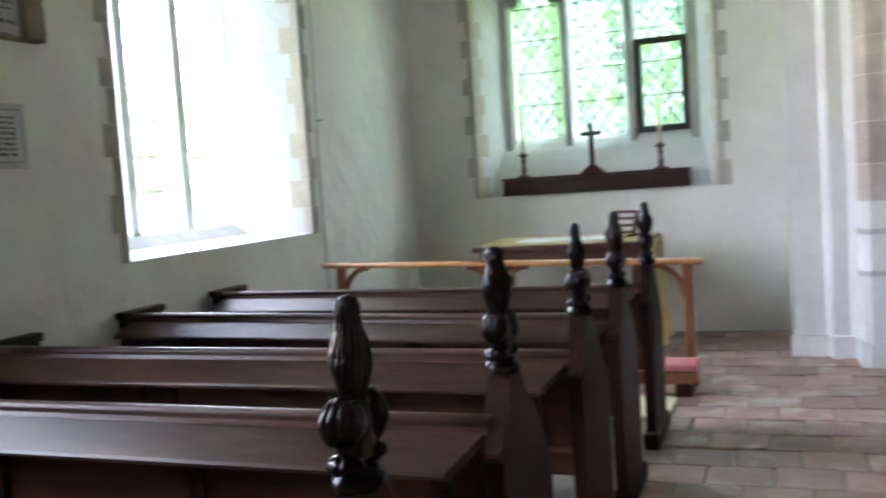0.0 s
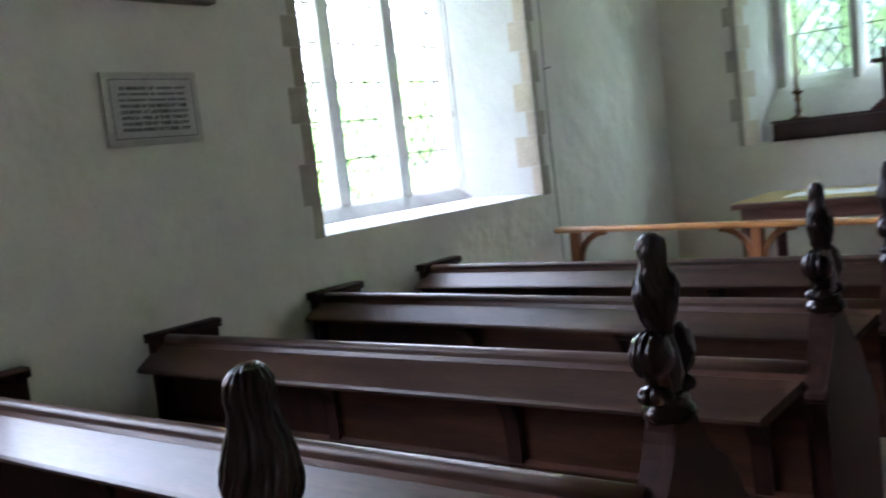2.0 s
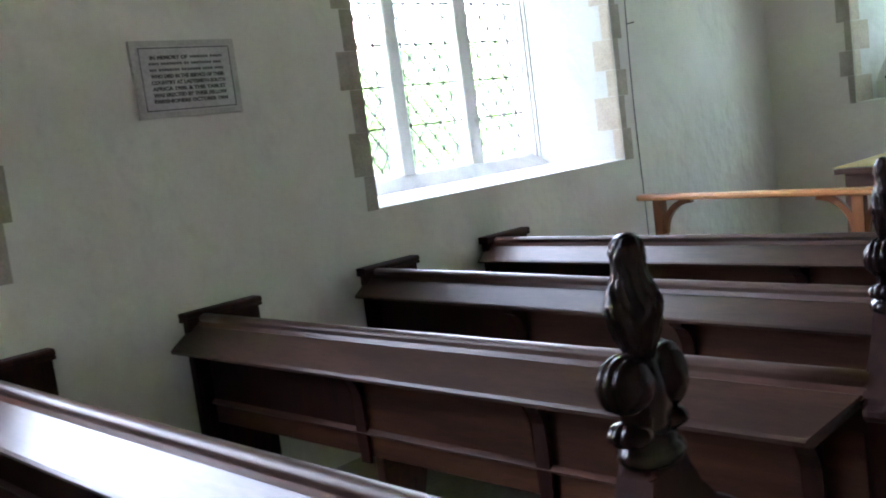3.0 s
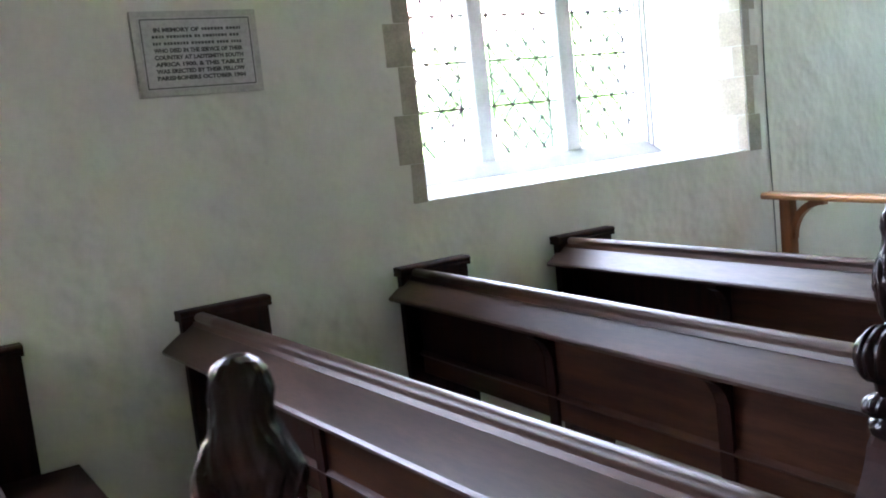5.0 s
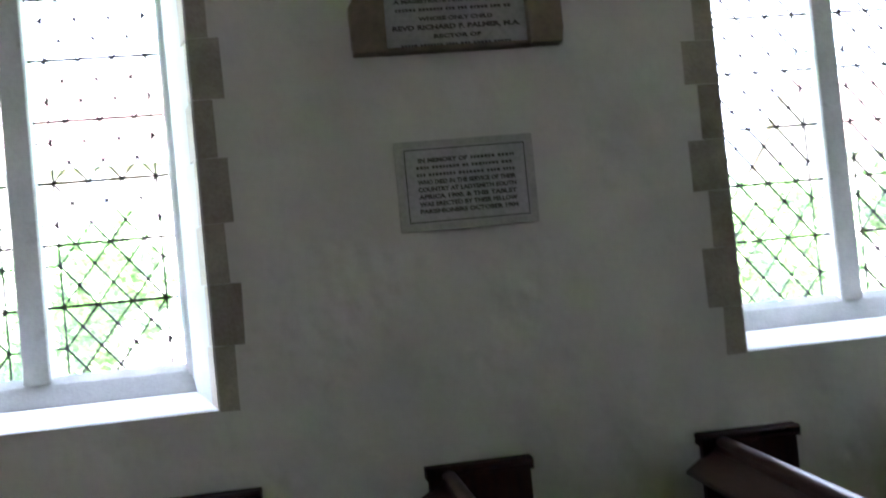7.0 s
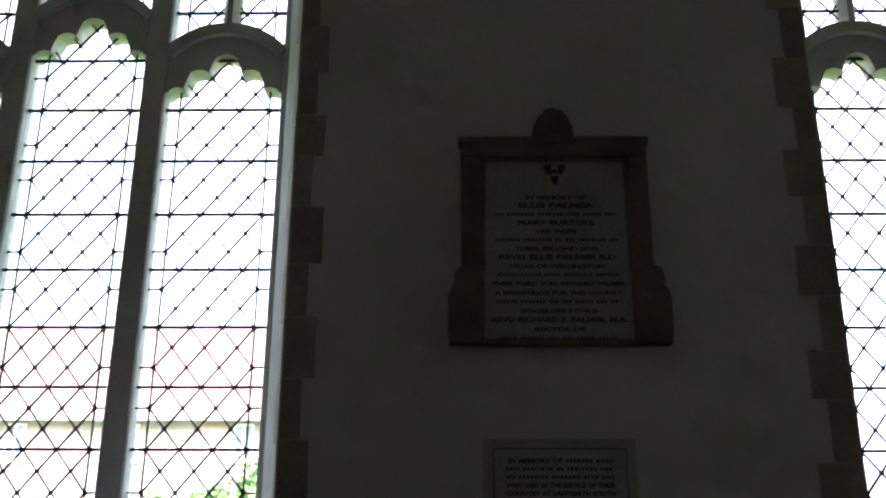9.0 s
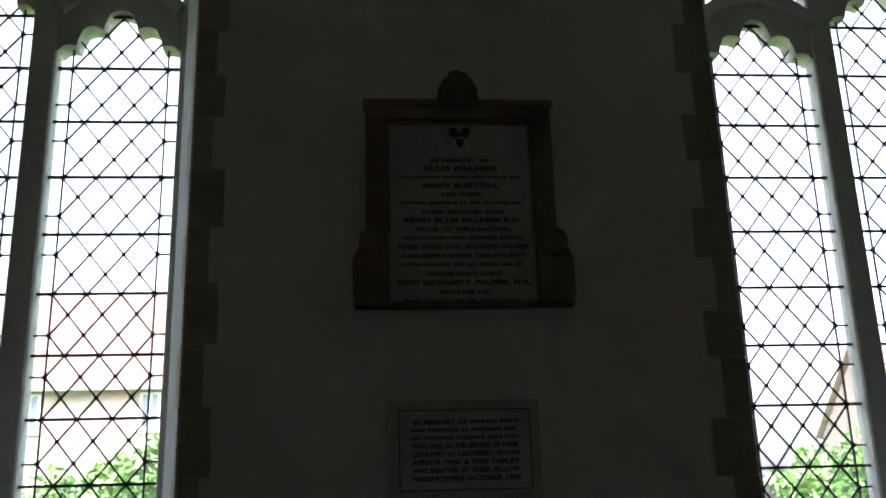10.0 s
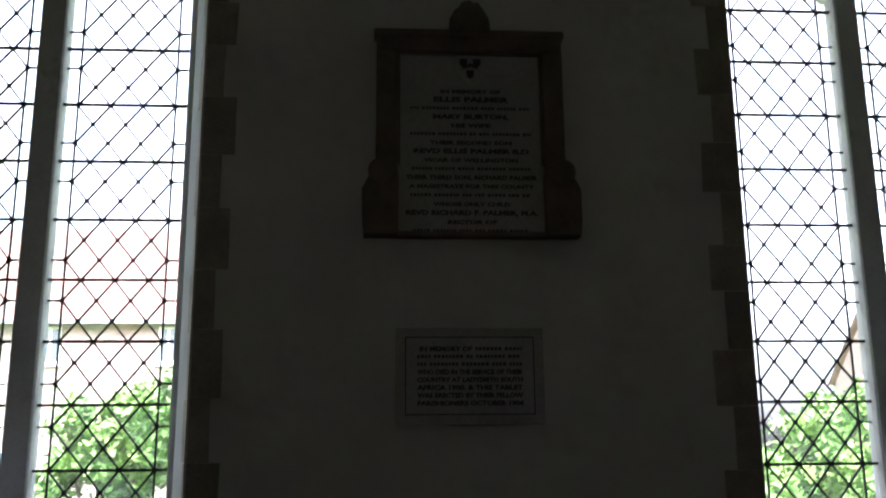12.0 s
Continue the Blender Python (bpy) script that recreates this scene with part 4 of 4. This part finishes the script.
def lower_tablet():
    root = thing("wall_tablet", pose(0, 0, 0), "pale marble tablet with black lettering and grey border", "tablet")
    y0, y1, z0, z1 = -0.2325, 0.2325, 1.6275, 1.926
    bm = bmesh.new()
    box(bm, 0.001, 0.020, y0, y1, z0, z1, 0.003)
    part("slab", bm, TABLET_EDGE, root)
    bm = bmesh.new()
    box(bm, 0.0201, 0.024, y0 + 0.024, y1 - 0.024, z0 + 0.022, z1 - 0.022, 0.001)
    part("face", bm, TABLET, root)
    bm = bmesh.new()
    t = 0.0035
    a, b, c, d = y0 + 0.030, y1 - 0.030, z0 + 0.028, z1 - 0.028
    for q in ((a, b, c, c + t), (a, b, d - t, d), (a, a + t, c + t, d - t), (b - t, b, c + t, d - t)):
        box(bm, 0.0241, 0.025, q[0], q[1], q[2], q[3])
    part("border_line", bm, INK, root)
    lines = ["IN MEMORY OF", None, None, "WHO DIED IN THE SERVICE OF THEIR", "COUNTRY AT LADYSMITH SOUTH", "AFRICA 1900. & THIS TABLET", "WAS ERECTED BY THEIR FELLOW", "PARISHIONERS OCTOBER 1904"]
    step = 0.0240
    for i, text in enumerate(lines):
        z = 1.853 - i * step
        if text and i:
            letters("lettering", text, 0.0200, 0.0, z, 0.0246, root, width=0.330)
        elif text:
            letters("lettering", text, 0.0200, -0.075, z, 0.0246, root, width=0.165)
            bm = bmesh.new()
            bars(bm, 0.0241, 0.018, 0.165, z + 0.002, 0.0100, 5)
            part("lettering", bm, INK, root)
        else:
            bm = bmesh.new()
            bars(bm, 0.0241, -0.165, 0.165, z + 0.002, 0.0100, i)
            part("lettering", bm, INK, root)


lower_tablet()


def upper_memorial():
    root = thing("wall_memorial", pose(0, 0, 0), "white marble memorial in brown alabaster frame with scrolls", "memorial")
    y0, y1, z0, z1 = -0.298, 0.322, 2.216, 2.922
    mid = 0.014
    bm = bmesh.new()
    box(bm, 0.001, 0.030, y0 + 0.04, y1 - 0.04, z0 + 0.02, z1 - 0.06, 0.002)
    part("tablet", bm, MARBLE, root, "white marble inscription panel")
    w = 0.068
    for q in ((y0, y1, z1 - w, z1), (y0, y0 + w, z0 + 0.20, z1 - w - 0.001), (y1 - w, y1, z0 + 0.20, z1 - w - 0.001)):
        bm = bmesh.new()
        box(bm, 0.001, 0.052, q[0], q[1], q[2], q[3], 0.008, 3)
        part("frame", bm, ALABASTER, root)
    bm = bmesh.new()
    box(bm, 0.0015, 0.058, y0 - 0.008, y1 + 0.008, z1 - 0.022, z1 + 0.004, 0.006)
    part("cornice", bm, ALABASTER, root)
    bm = bmesh.new()
    box(bm, 0.0015, 0.045, y0 + 0.06, y1 - 0.06, z0, z0 + 0.018, 0.004)
    part("lower_moulding", bm, ALABASTER, root)
    for q in ((y0 + w, y1 - w, z1 - w - 0.012, z1 - w - 0.001), (y0 + w + 0.001, y0 + w + 0.011, z0 + 0.24, z1 - w - 0.013), (y1 - w - 0.011, y1 - w - 0.001, z0 + 0.24, z1 - w - 0.013)):
        bm = bmesh.new()
        box(bm, 0.0302, 0.041, q[0], q[1], q[2], q[3], 0.003)
        part("inner_bead", bm, ALABASTER, root)
    # scrolled brackets at the foot of both sides
    for s, e in ((-1, y0), (1, y1)):
        o = e + s * 0.038
        prof = [(o, z0), (o + s * 0.004, z0 + 0.05), (o + s * 0.006, z0 + 0.15), (o - s * 0.008, z0 + 0.175), (o - s * 0.028, z0 + 0.205), (o - s * 0.048, z0 + 0.235), (o - s * 0.075, z0 + 0.245), (o - s * 0.106, z0 + 0.23), (o - s * 0.112, z0 + 0.19), (o - s * 0.110, z0)]
        bm = bmesh.new()
        prism(bm, prof if s > 0 else prof[::-1], 0.001, 0.075, "x", 0.010)
        scroll = part("scroll", bm, ALABASTER, root)
        bm = bmesh.new()
        knob = [(o - s * 0.058 + 0.044 * math.cos(k * math.pi / 8), z0 + 0.205 + 0.044 * math.sin(k * math.pi / 8)) for k in range(16)]
        prism(bm, knob, 0.0765, 0.094, "x", 0.008)
        part("volute", bm, ALABASTER, scroll)
    # finial
    bm = bmesh.new()
    fin = [(mid - 0.070, z1 + 0.005), (mid - 0.066, z1 + 0.05), (mid - 0.05, z1 + 0.082), (mid - 0.022, z1 + 0.098), (mid, z1 + 0.118), (mid + 0.022, z1 + 0.098), (mid + 0.05, z1 + 0.082), (mid + 0.066, z1 + 0.05), (mid + 0.070, z1 + 0.005)]
    prism(bm, fin, 0.001, 0.05, "x", 0.010)
    part("finial", bm, ALABASTER, root)
    # shield
    bm = bmesh.new()
    sz = z1 - w - 0.012
    prism(bm, [(mid - 0.042, sz), (mid + 0.042, sz), (mid + 0.042, sz - 0.045), (mid + 0.026, sz - 0.078), (mid, sz - 0.098), (mid - 0.026, sz - 0.078), (mid - 0.042, sz - 0.045)], 0.0301, 0.036, "x", 0.002)
    shield = part("shield", bm, MARBLE, root)
    bm = bmesh.new()
    for dy, dz in ((-0.022, -0.026), (0.022, -0.026), (0, -0.066)):
        prism(bm, [(mid + dy - 0.013, sz + dz + 0.012), (mid + dy + 0.013, sz + dz + 0.012), (mid + dy + 0.012, sz + dz - 0.008), (mid + dy, sz + dz - 0.02), (mid + dy - 0.012, sz + dz - 0.008)], 0.0361, 0.038, "x")
    prism(bm, [(mid - 0.03, sz - 0.052), (mid, sz - 0.028), (mid + 0.03, sz - 0.052), (mid, sz - 0.042)], 0.0361, 0.038, "x")
    part("charge", bm, INK, shield)
    lines = [("IN MEMORY OF", .20, .018), ("ELLIS PALMER", .25, .024), (None, .40, .015), ("MARY BURTON,", .25, .022), ("HIS WIFE", .13, .018), (None, .40, .015), ("THEIR SECOND SON", .27, .018),
             ("REVD ELLIS PALMER B.D", .38, .022), ("VICAR OF WELLINGTON", .31, .018), (None, .39, .015), ("THEIR THIRD SON, RICHARD PALMER", .43, .020), ("A MAGISTRATE FOR THIS COUNTY", .41, .018), (None, .40, .015),
             ("WHOSE ONLY CHILD", .25, .018), ("REVD RICHARD F. PALMER, M.A.", .43, .022), ("RECTOR OF", .16, .018), (None, .38, .015)]
    z = sz - 0.134
    step = 0.0298
    for i, (text, wide, size) in enumerate(lines):
        if text:
            letters("lettering", text, size, mid, z, 0.0306, root, width=wide)
        else:
            bm = bmesh.new()
            bars(bm, 0.0301, mid - wide / 2, mid + wide / 2, z + 0.002, 0.0100, i)
            part("lettering", bm, INK, root)
        z -= step


upper_memorial()


# ---- cable down the wall beside the window ----
bm = bmesh.new()
pts = [(0.006, 3.205 + 0.012 * math.sin(z * 3.1) - 0.02 * (3.4 - z) * 0.4, z) for z in [3.6 - 0.15 * i for i in range(23)]]
sweep(bm, pts, [(0.0035 * math.cos(a), 0.0035 * math.sin(a)) for a in (0, 1.05, 2.1, 3.14, 4.19, 5.24)], Vector((1, 0, 0)))
tagged(new("cable", mesh_of("cable", bm, GUTTER, True)), "thin grey cable running down the plaster beside the window", "cable")
bm = bmesh.new()
bar(bm, (-0.01, 3.21, 1.96), (0.045, 3.215, 1.965), 0.006, 0.006)
tagged(new("wall_hook", mesh_of("wall_hook", bm, IRON)), "small dark iron hook in the plaster wall", "hook")


# ---- outside ----
bm = bmesh.new()
n = 40
R = 400.0
ring = [[bm.verts.new((r * math.cos(2 * math.pi * i / n), r * math.sin(2 * math.pi * i / n), GZ)) for i in range(n)] for r in (1.0, 8, 14, 25, 45, 90, 200, R)]
mid = bm.verts.new((0, 0, GZ))
for a, b in zip(ring, ring[1:]):
    for i in range(n):
        bm.faces.new((a[i], a[(i + 1) % n], b[(i + 1) % n], b[i]))
for i in range(n):
    bm.faces.new((mid, ring[0][i], ring[0][(i + 1) % n]))
structure("ground", bm, GRASS, "green churchyard grass", "ground")


def leaves(bm, centre, radius, count, size, seed, squash=0.8):
    """Many small leaves in uneven clumps round a centre."""
    r = random.Random(seed)
    clumps = []
    for _ in range(max(6, count // 90)):
        d = Vector((r.gauss(0, 1), r.gauss(0, 1), r.gauss(0, 1) * squash)).normalized() * radius * r.uniform(0.35, 1.0)
        d.z *= squash
        clumps.append((Vector(centre) + d, radius * r.uniform(0.18, 0.38)))
    for i in range(count):
        c, cr = clumps[i % len(clumps)]
        p = c + Vector((r.gauss(0, 1), r.gauss(0, 1), r.gauss(0, 0.8))) * cr * 0.5
        q = Euler((r.uniform(-1.0, 1.0), r.uniform(-1.0, 1.0), r.uniform(0, 6.3))).to_matrix()
        s = size * r.uniform(0.6, 1.3)
        vs = [bm.verts.new(p + q @ Vector(v)) for v in ((-s, 0, 0), (-0.1 * s, -0.45 * s, 0.08 * s), (s, 0, 0), (-0.1 * s, 0.45 * s, 0.08 * s))]
        bm.faces.new(vs)


def leaf_mesh(name, clumps, size, mat, parent, seed):
    bm = bmesh.new()
    for i, (c, rad, count) in enumerate(clumps):
        leaves(bm, c, rad, count, size, seed * 50 + i)
    me = bpy.data.meshes.new(name)
    bm.to_mesh(me)
    bm.free()
    me.materials.append(mat)
    ob = new(name, me)
    ob.parent = parent
    return ob


def tree(x, y, height, spread, seed, mat):
    root = thing("tree", pose(x, y, GZ), "broad leafy green tree in the churchyard", "tree", "churchyard trees")
    r = random.Random(seed)
    bm = bmesh.new()
    trunk = [(0.05 * math.sin(i), 0.05 * math.cos(i * 1.7), height * 0.55 * i / 6) for i in range(7)]
    rings = []
    for i, p in enumerate(trunk):
        rad = 0.28 * (1 - 0.1 * i) * (1.4 if i == 0 else 1)
        rings.append([bm.verts.new((p[0] + rad * math.cos(a * 0.785), p[1] + rad * math.sin(a * 0.785), p[2])) for a in range(8)])
    for a, b in zip(rings, rings[1:]):
        for i in range(8):
            bm.faces.new((a[i], a[(i + 1) % 8], b[(i + 1) % 8], b[i]))
    bm.faces.new(rings[-1])
    clumps = []
    for i in range(9):
        a = i * 2.4 + r.uniform(-0.3, 0.3)
        z = height * (0.28 + 0.62 * i / 9)
        out = spread * r.uniform(0.45, 0.85) * (1 - 0.5 * i / 9)
        tip = Vector((out * math.cos(a), out * math.sin(a), z))
        base = Vector((0, 0, max(0.8, z - height * 0.2)))
        sweep(bm, [base, base.lerp(tip, 0.5) + Vector((0, 0, 0.1)), tip], square(0.10, 0.10), Vector((0.3, 0.2, 1)))
        clumps.append((tip, spread * 0.55, 1500))
    clumps.append((Vector((0, 0, height * 0.72)), spread * 0.6, 1500))
    part("trunk", bm, BARK, root)
    leaf_mesh("crown", clumps, 0.085, mat, root, seed)
    return root


def bush(x, y, r, h, seed, mat, label):
    root = thing("bush", pose(x, y, GZ), label, "bush", "churchyard bushes")
    bm = bmesh.new()
    rr = random.Random(seed)
    for i in range(5):
        sweep(bm, [(0, 0, 0), (rr.uniform(-r, r) * 0.5, rr.uniform(-r, r) * 0.5, h * 0.7)], square(0.03, 0.03), Vector((0.2, 1, 0.1)))
    part("stem", bm, BARK, root)
    leaf_mesh("foliage", [(Vector((rr.uniform(-r, r) * 0.6, rr.uniform(-r, r) * 0.6, h * rr.uniform(0.3, 0.75))), r * 0.65, 1700) for _ in range(5)], 0.075, mat, root, seed)


# hedge plants along the north side
for i, (x, y, r, h) in enumerate(((-8.5, -5.6, 1.3, 2.0), (-9.2, -4.9, 1.2, 2.3), (-8.8, -3.5, 1.25, 3.3), (-9.4, -0.4, 1.3, 2.3), (-9.2, 1.6, 1.3, 2.3), (-8.6, 3.6, 1.2, 2.3), (-9.5, 5.6, 1.4, 3.1), (-9.0, 8.6, 1.5, 3.7), (-9.6, 11.2, 1.8, 4.4), (-9.0, 14.0, 2.0, 4.6), (-10.0, 17.5, 2.2, 5.0))):
    bush(x, y, r, h, 11 + i, LEAF if i % 4 != 3 else LEAF_DARK, "leafy green bush on the churchyard grass")
# trees beyond the east window and to the north-east
for i, (x, y, h, s) in enumerate(((-1.6, 14.5, 7.5, 3.2), (2.2, 12.6, 7.0, 3.0), (5.2, 15.0, 8.0, 3.4), (1.0, 19.0, 10.0, 4.0), (4.0, 21.0, 11.0, 4.2))):
    tree(x, y, h, s, 31 + i, LEAF_DARK)
for i, (x, y, r, h) in enumerate(((-0.6, 10.6, 1.3, 2.3), (1.8, 10.2, 1.3, 2.1), (3.8, 10.8, 1.3, 2.4), (-2.8, 11.4, 1.4, 2.6))):
    bush(x, y, r, h, 71 + i, LEAF_DARK, "leafy green bush beyond the east window")


def house(x, y, length, deep, eaves, ridge, label, windows):
    """A brick house whose long side faces the church (along y)."""
    root = thing("house", pose(x, y, GZ), label, "house")
    bm = bmesh.new()
    prism(bm, [(-deep, 0), (0, 0), (0, eaves), (-deep / 2, ridge - 0.12), (-deep, eaves)], -length / 2, length / 2, "y")
    part("wall", bm, HOUSE_BRICK, root)
    for side in (0, 1):
        bm = bmesh.new()
        rows = 26
        for k in range(rows):
            t0, t1 = k / rows, (k + 1.15) / rows
            def at(t, lift):
                xx = 0.3 - (deep / 2 + 0.3) * t
                if side:
                    xx = -deep - xx
                return xx, eaves - 0.18 + (ridge - eaves + 0.2) * t + lift
            m = int(length / 0.30)
            for j in range(m):
                ya, yb = -length / 2 - 0.2 + (length + 0.4) * j / m, -length / 2 - 0.2 + (length + 0.4) * (j + 1) / m
                ym = (ya + yb) / 2
                a0, a1 = at(t0, 0.05), at(min(t1, 1.0), 0.03)
                v = [bm.verts.new((p[0], yy, p[1] + dz)) for p in (a0, a1) for yy, dz in ((ya, 0.0), (ym, 0.05), (yb, 0.0))]
                bm.faces.new((v[0], v[1], v[4], v[3]))
                bm.faces.new((v[1], v[2], v[5], v[4]))
        part("roof", bm, PANTILE, root, "red clay pantile roof")
    bm = bmesh.new()
    sweep(bm, [(0.36, -length / 2 - 0.2, eaves - 0.10), (0.36, length / 2 + 0.2, eaves - 0.10)], square(0.12, 0.10))
    part("gutter", bm, GUTTER, root)
    for wy, wz, ww, wh in windows:
        bm = bmesh.new()
        box(bm, 0.0, 0.05, wy - ww / 2, wy + ww / 2, wz, wz + 0.06)
        box(bm, 0.0, 0.05, wy - ww / 2, wy + ww / 2, wz + wh - 0.06, wz + wh)
        for e in (-ww / 2, -0.03, ww / 2 - 0.06):
            box(bm, 0.0, 0.05, wy + e, wy + e + 0.06, wz + 0.06, wz + wh - 0.06)
        box(bm, 0.0, 0.10, wy - ww / 2 - 0.08, wy + ww / 2 + 0.08, wz - 0.07, wz - 0.002)
        win = part("window", bm, WHITE_PAINT, root, "white painted window frame")
        bm = bmesh.new()
        box(bm, 0.004, 0.02, wy - ww / 2 + 0.06, wy + ww / 2 - 0.06, wz + 0.06, wz + wh - 0.06)
        part("pane", bm, HOUSE_GLASS, win)


house(-21.0, -5.0, 18.0, 7.0, 5.4, 8.5, "two-storey red brick house with pantile roof beyond the churchyard",
      [(-6.44, 4.3, 0.5, 0.92), (-3.54, 4.3, 0.5, 0.92), (-0.645, 4.3, 0.5, 0.92), (2.25, 4.3, 0.5, 0.92), (5.15, 4.3, 0.5, 0.92), (-4.6, 1.0, 1.2, 1.2), (1.5, 1.0, 1.2, 1.2), (5.0, 1.0, 1.2, 1.2)])
house(-24.0, 20.2, 8.4, 6.0, 4.5, 7.2, "smaller red brick cottage with pantile roof", [(-1.5, 1.6, 0.9, 1.1), (1.8, 1.6, 0.9, 1.1)])


# ---- stones of the window jambs ----
def quoins(o, m, wall, seed, stone, phase, wides, narrows):
    r = random.Random(seed)
    minv = wall.matrix_world.inverted()
    for side, u, s, d in ((0, o.u0, o.s0, -1), (1, o.u1, o.s1, 1)):
        z, k = o.sill - 0.005, 0
        while z < o.spring - 0.1:
            h = r.uniform(0.15, 0.215)
            broad = k % 2 == phase[side]
            wide = (wides if broad else narrows)[side] * r.uniform(0.92, 1.08)
            bm = bmesh.new()
            box(bm, min(u, u + d * wide), max(u, u + d * wide), -0.003, 0.02, z + 0.0006, z + h - 0.0006, 0.0015, 1)
            for v in bm.verts:
                v.co += Vector((d * r.uniform(-0.005, 0.004) if abs(v.co.x - u) > 0.02 else 0.0, 0, r.uniform(-0.0015, 0.0015)))
            ob = new("quoin_stone", mesh_of("quoin_stone", bm, stone))
            ob.parent = wall
            ob.matrix_basis = m
            # the return of the stone on the splay, paler than its front
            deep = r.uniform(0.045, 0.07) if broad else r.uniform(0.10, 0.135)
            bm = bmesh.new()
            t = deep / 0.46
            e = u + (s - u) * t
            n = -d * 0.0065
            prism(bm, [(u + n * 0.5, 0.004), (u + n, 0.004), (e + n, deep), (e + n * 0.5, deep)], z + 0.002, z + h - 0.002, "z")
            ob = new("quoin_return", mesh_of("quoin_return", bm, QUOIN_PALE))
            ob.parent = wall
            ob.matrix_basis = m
            z += h
            k += 1


quoins(W1, NORTH, wall_north, 3, QUOIN, (1, 1), (0.110, 0.102), (0.060, 0.064))
quoins(W2, NORTH, wall_north, 4, QUOIN, (1, 0), (0.122, 0.105), (0.073, 0.060))
quoins(WE, EAST, wall_east, 6, QUOIN_EAST, (1, 0), (0.098, 0.098), (0.045, 0.045))


# ---- floor tiles ----
floor_ob = bpy.data.objects["floor"]
BL, BWD, GAP = 0.285, 0.278, 0.010
tile_meshes = []
for k in range(5):
    bm = bmesh.new()
    r = random.Random(90 + k)
    box(bm, -BL / 2, BL / 2, -BWD / 2, BWD / 2, -0.03, 0.0)
    for v in bm.verts:
        if v.co.z > -0.01:
            v.co += Vector((r.uniform(-0.004, 0.004), r.uniform(-0.004, 0.004), r.uniform(-0.004, 0.002)))
    tops = [e for e in bm.edges if all(v.co.z > -0.01 for v in e.verts)]
    bmesh.ops.bevel(bm, geom=tops, offset=0.006, segments=1, affect="EDGES")
    tile_meshes.append(mesh_of("floor_tile", bm, PAMMENT))
rest = bmesh.new()
r = random.Random(5)
count = 0
y, row = YW + 0.08, 0
while y < YE - 0.06:
    x = 2.35 + (BL / 2 if row % 2 else 0) + r.uniform(-0.03, 0.03)
    if y > 2.1:
        x -= 7 * (BL + GAP)
    while x < XS - 0.15:
        inside = x > 2.4 or y > 2.1
        behind = (x > 3.50 and y > 4.15) or (x > 4.20 and y > 3.5)
        if inside and not behind:
            lift = r.uniform(-0.005, 0.004)
            if 2.5 < x < 4.1 and 1.0 < y < YE and count < 300:
                ob = new("floor_tile", tile_meshes[r.randrange(5)])
                ob.parent = floor_ob
                ob.matrix_basis = pose(x, y, lift, r.uniform(-0.6, 0.6), r.uniform(-0.4, 0.4), r.uniform(-0.7, 0.7))
                count += 1
            else:
                box(rest, x - BL / 2, x + BL / 2, y - BWD / 2, y + BWD / 2, -0.02, lift)
        x += BL + GAP
    row += 1
    y += BWD + GAP
tagged(part("tile_courses", rest, PAMMENT_FAR, floor_ob), kind="stuff")
